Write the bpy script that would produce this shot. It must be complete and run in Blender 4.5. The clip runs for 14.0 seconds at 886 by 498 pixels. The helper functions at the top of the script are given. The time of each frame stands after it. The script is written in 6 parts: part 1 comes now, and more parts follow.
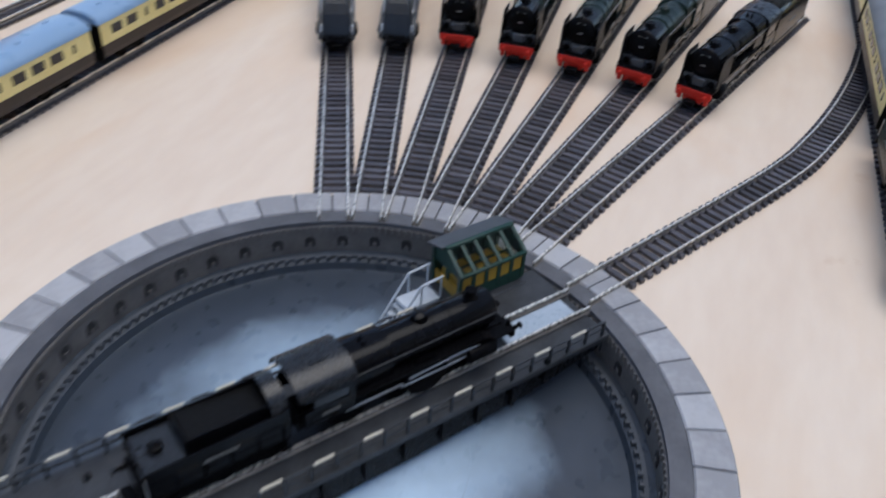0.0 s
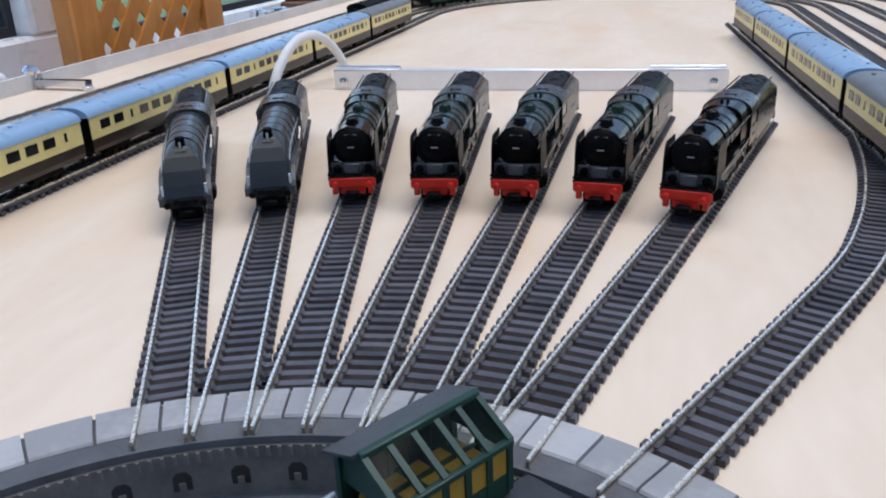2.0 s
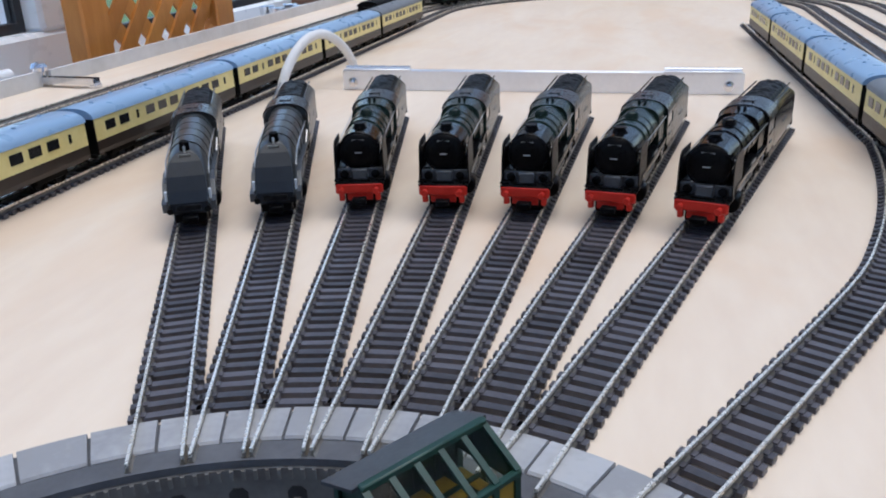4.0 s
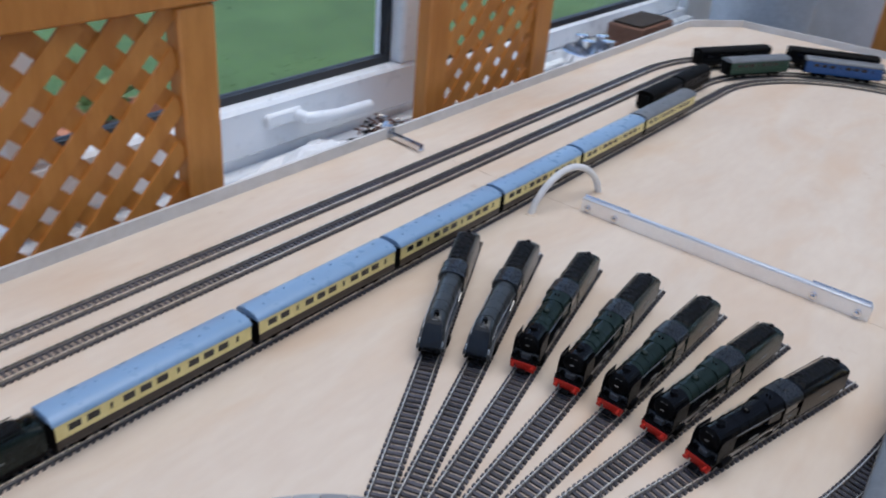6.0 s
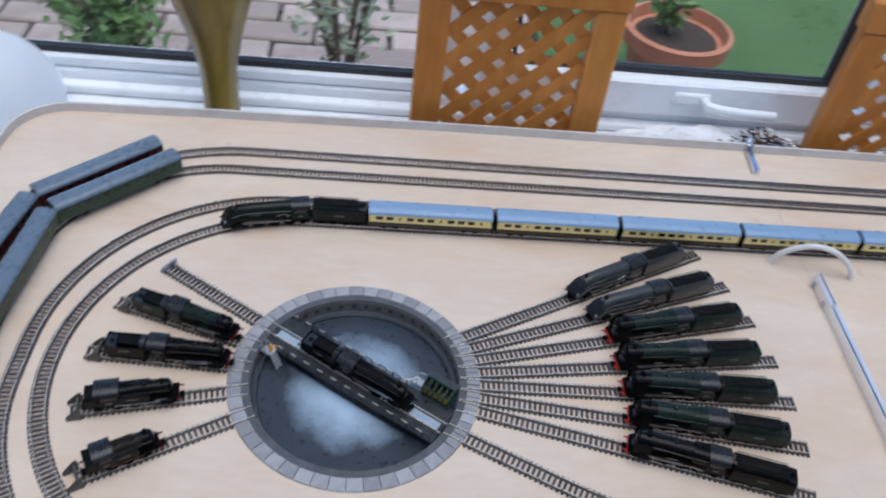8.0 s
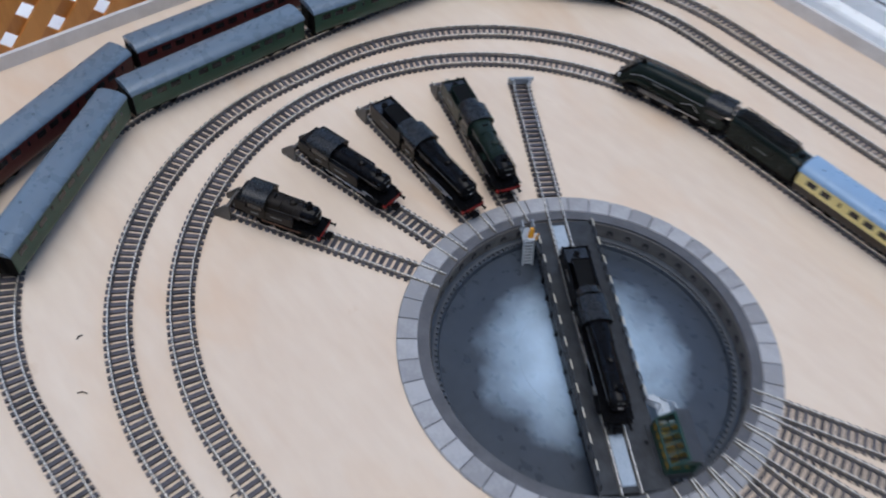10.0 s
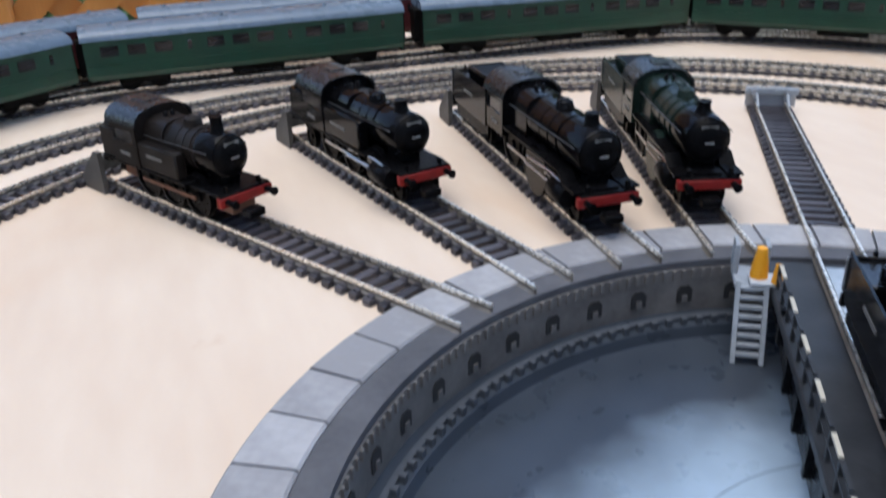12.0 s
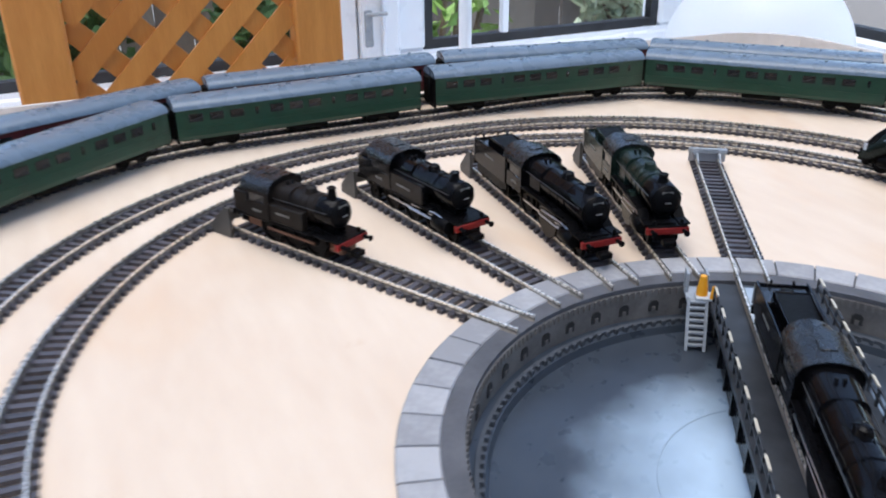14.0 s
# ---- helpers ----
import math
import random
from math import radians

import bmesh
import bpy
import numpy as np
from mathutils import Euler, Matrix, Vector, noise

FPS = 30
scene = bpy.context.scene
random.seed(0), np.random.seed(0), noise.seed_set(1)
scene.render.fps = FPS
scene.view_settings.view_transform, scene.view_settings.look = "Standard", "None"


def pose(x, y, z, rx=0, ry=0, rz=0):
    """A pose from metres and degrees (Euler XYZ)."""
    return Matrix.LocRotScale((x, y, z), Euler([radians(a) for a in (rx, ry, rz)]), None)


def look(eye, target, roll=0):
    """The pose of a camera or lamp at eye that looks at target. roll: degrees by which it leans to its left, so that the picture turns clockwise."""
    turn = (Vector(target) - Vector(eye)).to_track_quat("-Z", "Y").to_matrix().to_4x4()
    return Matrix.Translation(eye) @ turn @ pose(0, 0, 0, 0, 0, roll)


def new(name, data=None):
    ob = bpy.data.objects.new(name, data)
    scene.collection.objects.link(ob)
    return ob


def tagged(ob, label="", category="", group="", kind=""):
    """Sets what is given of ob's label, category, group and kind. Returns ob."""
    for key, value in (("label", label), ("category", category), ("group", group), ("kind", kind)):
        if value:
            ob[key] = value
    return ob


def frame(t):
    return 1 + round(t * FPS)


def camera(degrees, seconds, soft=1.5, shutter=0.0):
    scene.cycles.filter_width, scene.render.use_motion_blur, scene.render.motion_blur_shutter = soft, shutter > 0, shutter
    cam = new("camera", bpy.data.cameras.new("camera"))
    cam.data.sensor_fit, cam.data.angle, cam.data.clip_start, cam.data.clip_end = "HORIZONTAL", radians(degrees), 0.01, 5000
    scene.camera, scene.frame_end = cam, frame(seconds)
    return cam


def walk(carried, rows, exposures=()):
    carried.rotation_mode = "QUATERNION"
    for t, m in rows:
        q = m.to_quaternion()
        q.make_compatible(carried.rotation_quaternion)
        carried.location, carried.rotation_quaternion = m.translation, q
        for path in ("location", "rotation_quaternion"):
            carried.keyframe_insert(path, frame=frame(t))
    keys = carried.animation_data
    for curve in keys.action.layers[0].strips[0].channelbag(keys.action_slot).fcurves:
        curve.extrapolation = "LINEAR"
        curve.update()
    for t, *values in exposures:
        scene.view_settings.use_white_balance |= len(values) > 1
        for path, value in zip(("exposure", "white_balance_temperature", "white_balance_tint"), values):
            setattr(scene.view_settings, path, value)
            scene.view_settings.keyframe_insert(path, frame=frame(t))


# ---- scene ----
cam = camera(56.1, 14.0, soft=1.9, shutter=0.4)
PATH = [
    (0, (-0.215, -0.118, 0.285), (1.279, 0.403, -0.939), 4.2),
    (0.5, (-0.146, -0.101, 0.219), (1.535, 0.319, -0.78), 0.3),
    (1, (-0.109, -0.094, 0.192), (1.663, 0.3, -0.649), -1.8),
    (1.5, (-0.086, -0.084, 0.165), (1.703, 0.345, -0.619), -2.2),
    (2, (-0.069, -0.078, 0.155), (1.735, 0.387, -0.574), -2.5),
    (2.5, (-0.055, -0.072, 0.148), (1.761, 0.415, -0.532), -2.6),
    (2.7, (-0.051, -0.07, 0.145), (1.77, 0.423, -0.52), -2.6),
    (4.8, (-0.078, -0.095, 0.199), (1.670, 0.393, -0.641), -0.7),
    (5, (-0.090, -0.105, 0.233), (1.638, 0.420, -0.626), 0.6),
    (5.5, (-0.155, -0.148, 0.39), (1.471, 0.633, -0.474), 2.7),
    (6, (-0.217, -0.231, 0.51), (1.189, 0.798, -0.472), 5.1),
    (6.5, (-0.217, -0.395, 0.655), (0.846, 0.847, -0.497), 5.7),
    (7, (-0.148, -0.553, 0.78), (0.598, 0.82, -0.468), 5.7),
    (7.5, (-0.113, -0.675, 0.869), (0.432, 0.733, -0.443), 9.3),
    (8, (0.009, -0.698, 0.931), (0.184, 0.736, -0.452), 8.1),
    (8.5, (0.142, -0.674, 0.947), (-0.06, 0.649, -0.539), 5.3),
    (9, (0.2193, -0.6200, 0.9032), (-0.0024, -0.0524, 0.1103), 5.50),
    (9.2, (0.2108, -0.5787, 0.8783), (-0.0225, -0.0619, 0.0545), 8.45),
    (11.3, (0.1544, -0.1735, 0.1781), (-1.405, 0.42, -0.925), -3.89),
    (11.5, (0.1284, -0.1655, 0.1631), (-1.461, 0.428, -0.896), -3.59),
    (12, (0.0874, -0.1515, 0.1431), (-1.608, 0.461, -0.724), -1.69),
    (12.5, (0.0814, -0.1455, 0.1361), (-1.697, 0.483, -0.528), 0.31),
    (13, (0.0868, -0.1461, 0.1372), (-1.667, 0.513, -0.563), 0.14),
    (13.5, (0.1194, -0.169, 0.1536), (-1.603, 0.524, -0.591), 0.22),
    (14, (0.1876, -0.2506, 0.2235), (-1.459, 0.487, -0.639), -0.56),
]
EXPOSURES = [(0, 0.86, 5950, 10), (1.5, 1.08, 5900, 8), (2.7, 1.08, 5900, 8), (5, 0.96, 5900, 8), (6, 0.7, 5850, 9), (8, 0.72, 5800, 9), (9.2, 0.66, 5850, 9), (11.5, 1.06, 6000, 10), (12.5, 1.31, 6020, 9), (14, 1.36, 6080, 10)]
walk(cam, [(t, look(e, g, r)) for t, e, g, r in PATH], EXPOSURES)

# ---- light: a bright overcast day in a glazed garden room ----
world = bpy.data.worlds.new("world")
scene.world = world
world.use_nodes = True
wn = world.node_tree
sky = wn.nodes.new("ShaderNodeTexSky")
sky.sky_type = "NISHITA"
sky.sun_disc = False
sky.sun_elevation, sky.sun_rotation = radians(80), radians(153)
sky.air_density, sky.dust_density, sky.ozone_density = 1.0, 1.7, 1.0
wn.links.new(sky.outputs["Color"], wn.nodes["Background"].inputs["Color"])
wn.nodes["Background"].inputs["Strength"].default_value = 0.15
sun = new("sun", bpy.data.lights.new("sun", "SUN"))
sun.data.energy, sun.data.angle, sun.data.color = 2.0, radians(55), (1.0, 0.935, 0.84)
sun.matrix_world = look((0.4, -0.8, 5.0), (0, 0, 0))


# ---- materials ----
def surface(name, low, high, scale=40.0, rough=0.5, metal=0.0, bump=0.0, stretch=(1, 1, 1), fine=6.0, spread=0.0, coat=0.0, rough_var=0.12, spec=0.5):
    """A two-scale mottled paint, wood, metal or stone between the colours low and high."""
    m = bpy.data.materials.new(name)
    m.use_nodes = True
    nt = m.node_tree
    nd, lk = nt.nodes, nt.links
    bs = nd["Principled BSDF"]
    co = nd.new("ShaderNodeTexCoord")
    mp = nd.new("ShaderNodeMapping")
    mp.inputs["Scale"].default_value = stretch
    lk.new(co.outputs["Object"], mp.inputs["Vector"])
    n1, n2 = nd.new("ShaderNodeTexNoise"), nd.new("ShaderNodeTexNoise")
    for n, s, d in ((n1, scale, 3.0), (n2, scale * fine, 4.0)):
        n.inputs["Scale"].default_value, n.inputs["Detail"].default_value = s, d
        lk.new(mp.outputs["Vector"], n.inputs["Vector"])
    mx = nd.new("ShaderNodeMath")
    mx.operation = "MULTIPLY_ADD"
    mx.inputs[1].default_value = 0.35
    lk.new(n2.outputs["Fac"], mx.inputs[0])
    sc = nd.new("ShaderNodeMath")
    sc.operation = "MULTIPLY"
    sc.inputs[1].default_value = 0.65
    lk.new(n1.outputs["Fac"], sc.inputs[0])
    lk.new(sc.outputs[0], mx.inputs[2])
    fac = mx.outputs[0]
    if spread:
        oi = nd.new("ShaderNodeObjectInfo")
        ad = nd.new("ShaderNodeMath")
        ad.operation = "MULTIPLY_ADD"
        ad.inputs[1].default_value = spread
        lk.new(oi.outputs["Random"], ad.inputs[0])
        su = nd.new("ShaderNodeMath")
        su.operation = "SUBTRACT"
        su.inputs[1].default_value = spread / 2
        lk.new(fac, su.inputs[0])
        lk.new(su.outputs[0], ad.inputs[2])
        fac = ad.outputs[0]
    rp = nd.new("ShaderNodeValToRGB")
    rp.color_ramp.elements[0].position, rp.color_ramp.elements[1].position = 0.3, 0.7
    rp.color_ramp.elements[0].color, rp.color_ramp.elements[1].color = (*low, 1), (*high, 1)
    lk.new(fac, rp.inputs["Fac"])
    lk.new(rp.outputs["Color"], bs.inputs["Base Color"])
    rr = nd.new("ShaderNodeMapRange")
    rr.inputs["To Min"].default_value, rr.inputs["To Max"].default_value = max(0.02, rough - rough_var), min(1.0, rough + rough_var)
    lk.new(n2.outputs["Fac"], rr.inputs["Value"])
    lk.new(rr.outputs["Result"], bs.inputs["Roughness"])
    bs.inputs["Metallic"].default_value = metal
    bs.inputs["Coat Weight"].default_value = coat
    bs.inputs["Specular IOR Level"].default_value = spec
    if bump:
        bp = nd.new("ShaderNodeBump")
        bp.inputs["Strength"].default_value, bp.inputs["Distance"].default_value = bump, 0.0006
        lk.new(fac, bp.inputs["Height"])
        lk.new(bp.outputs["Normal"], bs.inputs["Normal"])
    return m


def glass(name, tint=(1, 1, 1), rough=0.0):
    m = bpy.data.materials.new(name)
    m.use_nodes = True
    b = m.node_tree.nodes["Principled BSDF"]
    b.inputs["Base Color"].default_value = (*tint, 1)
    b.inputs["Roughness"].default_value = rough
    b.inputs["Transmission Weight"].default_value = 1.0
    b.inputs["IOR"].default_value = 1.15
    return m


def plywood():
    """Pale birch ply: long grain, broad cloudy figure, a few scuffs and brown marks."""
    m = surface("birch_ply", (0.67, 0.535, 0.41), (0.775, 0.66, 0.53), 3.0, 0.6, 0, 0.03, (1.0, 3.2, 1.0), 9.0, spec=0.3)
    nt = m.node_tree
    nd, lk = nt.nodes, nt.links
    bs = nd["Principled BSDF"]
    old = bs.inputs["Base Color"].links[0].from_socket
    co = nd["Texture Coordinate"]
    n = nd.new("ShaderNodeTexNoise")
    n.inputs["Scale"].default_value, n.inputs["Detail"].default_value = 17.0, 5.0
    lk.new(co.outputs["Object"], n.inputs["Vector"])
    r = nd.new("ShaderNodeValToRGB")
    r.color_ramp.elements[0].position, r.color_ramp.elements[1].position = 0.69, 0.78
    r.color_ramp.elements[0].color, r.color_ramp.elements[1].color = (0, 0, 0, 1), (0.55, 0.55, 0.55, 1)
    lk.new(n.outputs["Fac"], r.inputs["Fac"])
    mix = nd.new("ShaderNodeMixRGB")
    mix.inputs["Color2"].default_value = (0.5, 0.31, 0.17, 1)
    lk.new(r.outputs["Color"], mix.inputs["Fac"])
    lk.new(old, mix.inputs["Color1"])
    # broad warm figure, as rotary-cut veneer has
    wv = nd.new("ShaderNodeTexNoise")
    wv.inputs["Scale"].default_value, wv.inputs["Detail"].default_value, wv.inputs["Distortion"].default_value = 4.5, 4.0, 0.8
    mp = nd.new("ShaderNodeMapping")
    mp.inputs["Scale"].default_value = (1.0, 2.4, 1.0)
    lk.new(co.outputs["Object"], mp.inputs["Vector"])
    lk.new(mp.outputs["Vector"], wv.inputs["Vector"])
    wr = nd.new("ShaderNodeMapRange")
    wr.inputs["From Min"].default_value, wr.inputs["From Max"].default_value, wr.inputs["To Max"].default_value = 0.5, 0.74, 0.5
    lk.new(wv.outputs["Fac"], wr.inputs["Value"])
    warm = nd.new("ShaderNodeMixRGB")
    warm.inputs["Color2"].default_value = (0.68, 0.47, 0.3, 1)
    lk.new(wr.outputs["Result"], warm.inputs["Fac"])
    lk.new(mix.outputs["Color"], warm.inputs["Color1"])
    lk.new(warm.outputs["Color"], bs.inputs["Base Color"])
    return m


def pit_grey():
    """Concrete grey for the pit, paler and bluer towards the floor's middle, with cloudy edges."""
    m = surface("pit_grey", (0.028, 0.036, 0.048), (0.05, 0.062, 0.08), 14.0, 0.3, 0, 0.02)
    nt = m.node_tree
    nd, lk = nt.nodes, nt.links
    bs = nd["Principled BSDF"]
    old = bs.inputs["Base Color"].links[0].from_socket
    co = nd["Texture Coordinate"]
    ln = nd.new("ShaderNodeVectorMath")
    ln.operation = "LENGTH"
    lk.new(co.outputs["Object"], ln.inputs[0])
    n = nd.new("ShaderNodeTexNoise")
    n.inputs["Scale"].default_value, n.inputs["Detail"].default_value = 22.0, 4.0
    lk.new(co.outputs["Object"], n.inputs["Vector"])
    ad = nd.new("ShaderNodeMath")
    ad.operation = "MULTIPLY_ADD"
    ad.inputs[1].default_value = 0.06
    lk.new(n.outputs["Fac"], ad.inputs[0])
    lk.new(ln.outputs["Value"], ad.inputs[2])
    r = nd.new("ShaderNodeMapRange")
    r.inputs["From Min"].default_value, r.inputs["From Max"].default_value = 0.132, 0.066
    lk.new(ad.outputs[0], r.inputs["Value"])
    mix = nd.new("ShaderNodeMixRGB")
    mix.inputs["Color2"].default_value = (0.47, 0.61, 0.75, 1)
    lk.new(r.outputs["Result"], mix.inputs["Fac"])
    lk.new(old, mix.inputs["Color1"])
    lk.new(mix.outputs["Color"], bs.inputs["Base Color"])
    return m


PLY = plywood()
PIT = pit_grey()
STONE = surface("grey_coping", (0.265, 0.265, 0.275), (0.405, 0.405, 0.415), 60, 0.7, 0, 0.3, spread=0.5)
LEDGE = surface("dark_ledge", (0.07, 0.072, 0.08), (0.125, 0.127, 0.138), 60, 0.6, 0, 0.25, spec=0.3)
PITWALL = surface("pit_wall", (0.1, 0.094, 0.088), (0.2, 0.188, 0.175), 70, 0.7, 0, 0.4)
RACK = surface("blue_grey_rack", (0.045, 0.052, 0.062), (0.085, 0.096, 0.112), 90, 0.5, 0, 0.1)
HOLESHADE = surface("recess_shade", (0.012, 0.012, 0.012), (0.03, 0.03, 0.03), 60, 0.8)
SLEEPER = surface("brown_black_sleeper", (0.037, 0.035, 0.041), (0.088, 0.083, 0.095), 200, 0.42, 0, 0.2, spread=0.5, spec=0.45)
WEB = surface("grey_track_web", (0.03, 0.028, 0.03), (0.065, 0.06, 0.064), 150, 0.6, 0, 0.1, spec=0.4)
RAILFOOT = surface("tarnished_rail_side", (0.14, 0.12, 0.1), (0.27, 0.24, 0.2), 90, 0.4, 0.5)
RAIL = surface("nickel_rail", (0.76, 0.7, 0.59), (0.9, 0.84, 0.73), 80, 0.28, 0.7)
BLACK = surface("satin_black", (0.002, 0.002, 0.0025), (0.0055, 0.0055, 0.0062), 120, 0.3, 0, 0.04, spec=0.05)
MATT = surface("matt_black", (0.003, 0.003, 0.003), (0.008, 0.008, 0.0078), 120, 0.55, 0, 0.1, spec=0.06)
DUSTY = surface("dusty_brown_black", (0.004, 0.0035, 0.0033), (0.02, 0.016, 0.0135), 70, 0.42, 0, 0.08, spec=0.14)
SOOT = surface("soot_grey", (0.003, 0.0032, 0.004), (0.009, 0.0098, 0.012), 90, 0.28, 0, 0.05, spec=0.08)
LGREEN = surface("dark_green_enamel", (0.007, 0.0135, 0.011), (0.017, 0.029, 0.024), 110, 0.24, 0, 0.02, spec=0.16, rough_var=0.06)
ENGREEN = surface("smoky_dark_green", (0.004, 0.007, 0.006), (0.009, 0.015, 0.012), 110, 0.25, 0, 0.03, spec=0.2)
ENAMEL = surface("black_enamel", (0.002, 0.002, 0.0025), (0.005, 0.005, 0.006), 110, 0.14, 0, 0.02, spec=0.14, rough_var=0.06)
NOSE = surface("slate_blue_nose", (0.006, 0.008, 0.012), (0.012, 0.0155, 0.021), 110, 0.38, 0, 0.03, spec=0.3)
PLATE = surface("grey_front_plate", (0.03, 0.034, 0.04), (0.055, 0.06, 0.068), 120, 0.4)
GREYBLUE = surface("weathered_grey_casing", (0.02, 0.0225, 0.0235), (0.046, 0.05, 0.05), 60, 0.3, 0, 0.03, spec=0.55, rough_var=0.08)
COAL = surface("coal", (0.002, 0.002, 0.002), (0.006, 0.006, 0.006), 400, 0.45, 0, 0.5, spec=0.1)
REDBEAM = surface("red_beam", (0.4, 0.014, 0.008), (0.54, 0.03, 0.016), 150, 0.45, 0, 0.05, spec=0.25)
DARKRED = surface("dull_red_beam", (0.16, 0.008, 0.007), (0.27, 0.016, 0.012), 150, 0.5, 0, 0.05, spec=0.25)
STEEL = surface("bright_steel", (0.42, 0.41, 0.4), (0.62, 0.61, 0.6), 120, 0.36, 1.0)
DULLSTEEL = surface("dull_steel", (0.03, 0.03, 0.031), (0.07, 0.07, 0.072), 120, 0.4, 0.3)
RUSTY = surface("rust_brown", (0.1, 0.045, 0.025), (0.2, 0.09, 0.05), 160, 0.7, 0, 0.2)
NUMBER = surface("pale_plate", (0.1, 0.1, 0.095), (0.17, 0.17, 0.16), 300, 0.5)
CREAM = surface("cream_paint", (0.68, 0.55, 0.2), (0.8, 0.68, 0.3), 60, 0.4, 0, 0.03)
BROWN = surface("chocolate_paint", (0.014, 0.009, 0.007), (0.03, 0.019, 0.013), 80, 0.4, 0, 0.03)
ROOF = surface("silver_grey_roof", (0.225, 0.345, 0.5), (0.255, 0.38, 0.55), 12, 0.3, 0, 0.02)
DROOF = surface("slate_grey_roof", (0.12, 0.13, 0.14), (0.2, 0.21, 0.22), 45, 0.45, 0, 0.05)
CGREEN = surface("coach_green", (0.0045, 0.032, 0.018), (0.009, 0.054, 0.03), 60, 0.34, 0, 0.03)
CROOF = surface("blue_slate_roof", (0.115, 0.16, 0.21), (0.145, 0.195, 0.255), 14, 0.28, 0, 0.02)
MAROON = surface("coach_maroon", (0.05, 0.008, 0.009), (0.09, 0.015, 0.015), 60, 0.36, 0, 0.03)
BLUE = surface("coach_blue", (0.01, 0.06, 0.2), (0.02, 0.1, 0.3), 60, 0.4, 0, 0.03)
PANE = surface("dark_pane", (0.008, 0.008, 0.009), (0.02, 0.02, 0.022), 50, 0.15)
CABGREEN = surface("cabin_green", (0.006, 0.028, 0.02), (0.012, 0.05, 0.034), 90, 0.35, 0, 0.05)
YELLOW = surface("warm_yellow", (0.3, 0.17, 0.02), (0.45, 0.27, 0.03), 120, 0.5)
AMBER = surface("orange_lamp", (0.75, 0.3, 0.01), (0.85, 0.4, 0.02), 120, 0.4)
LIGHTGREY = surface("light_grey_paint", (0.42, 0.46, 0.5), (0.56, 0.6, 0.64), 90, 0.42, 0, 0.05)
LADDER = surface("worn_grey_steel", (0.24, 0.27, 0.3), (0.38, 0.41, 0.44), 120, 0.5, 0, 0.08)
DECK = surface("bridge_deck", (0.02, 0.022, 0.025), (0.05, 0.054, 0.06), 70, 0.45, 0, 0.15, spec=0.3)
PANEL = surface("pale_blue_plate", (0.3, 0.36, 0.42), (0.42, 0.48, 0.54), 60, 0.3, 0, 0.05)
PINE = surface("orange_pine", (0.47, 0.17, 0.027), (0.63, 0.265, 0.055), 14, 0.42, 0, 0.08, (5, 5, 0.7), 7, spread=0.35)
UPVC = surface("white_upvc", (0.83, 0.862, 0.895), (0.87, 0.9, 0.93), 6, 0.3)
EDGING = surface("pale_edging", (0.55, 0.53, 0.5), (0.7, 0.68, 0.66), 20, 0.5, 0, 0.08)
GASKET = surface("black_gasket", (0.012, 0.014, 0.018), (0.025, 0.028, 0.034), 40, 0.5)
ALU = surface("white_aluminium", (0.84, 0.84, 0.85), (0.93, 0.93, 0.94), 50, 0.34, 0.75, 0.04)
CABLE = surface("white_sleeving", (0.66, 0.64, 0.62), (0.78, 0.77, 0.75), 60, 0.45)
CHROME = surface("chrome", (0.6, 0.6, 0.62), (0.78, 0.78, 0.8), 60, 0.15, 1.0)
PAPER = surface("white_paper", (0.7, 0.7, 0.7), (0.84, 0.84, 0.85), 15, 0.7)
GRASS = surface("lawn", (0.03, 0.068, 0.017), (0.06, 0.118, 0.034), 2, 0.9, 0, 0.3, fine=8)
BLOCK = surface("block_paving", (0.21, 0.17, 0.155), (0.33, 0.28, 0.255), 9, 0.85, 0, 0.4, spread=0.6)
TENDERTOP = surface("satin_grey_tank_top", (0.011, 0.0125, 0.015), (0.024, 0.027, 0.031), 100, 0.2, 0, 0.03, spec=0.5)
CABROOF = surface("satin_cab_roof", (0.007, 0.0078, 0.009), (0.018, 0.02, 0.023), 100, 0.28, 0, 0.02, spec=0.42)
STOPGREY = surface("brown_grey_stop", (0.055, 0.052, 0.048), (0.095, 0.09, 0.082), 120, 0.6, 0, 0.1)
MORTAR = surface("dark_joint_sand", (0.1, 0.09, 0.08), (0.16, 0.15, 0.13), 30, 0.95)
TERRA = surface("terracotta", (0.3, 0.115, 0.06), (0.41, 0.175, 0.1), 14, 0.75, 0, 0.1)
SOIL = surface("potting_soil", (0.02, 0.015, 0.01), (0.05, 0.035, 0.025), 60, 0.95, 0, 0.6)
LEAF = surface("shrub_leaf", (0.05, 0.11, 0.03), (0.16, 0.26, 0.08), 12, 0.55, spread=0.5)
YOUNGLEAF = surface("young_leaf", (0.16, 0.3, 0.05), (0.3, 0.46, 0.12), 12, 0.5, spread=0.4)
PALELEAF = surface("pale_leaf", (0.26, 0.32, 0.2), (0.42, 0.48, 0.34), 30, 0.6)
TWIG = surface("twig", (0.1, 0.07, 0.05), (0.18, 0.13, 0.09), 40, 0.8)
FENCE = surface("weathered_fence", (0.16, 0.14, 0.12), (0.28, 0.25, 0.21), 8, 0.85, 0, 0.3, (1, 1, 0.3), spread=0.4)
VASE = surface("amber_brown_glaze", (0.03, 0.013, 0.005), (0.4, 0.27, 0.05), 6, 0.2, 0, 0, (2.2, 2.2, 0.35), 2.5)
WALLWHITE = surface("white_plaster", (0.7, 0.7, 0.69), (0.78, 0.78, 0.77), 5, 0.8)
FLOORTILE = surface("grey_floor", (0.3, 0.28, 0.26), (0.42, 0.4, 0.37), 4, 0.5)
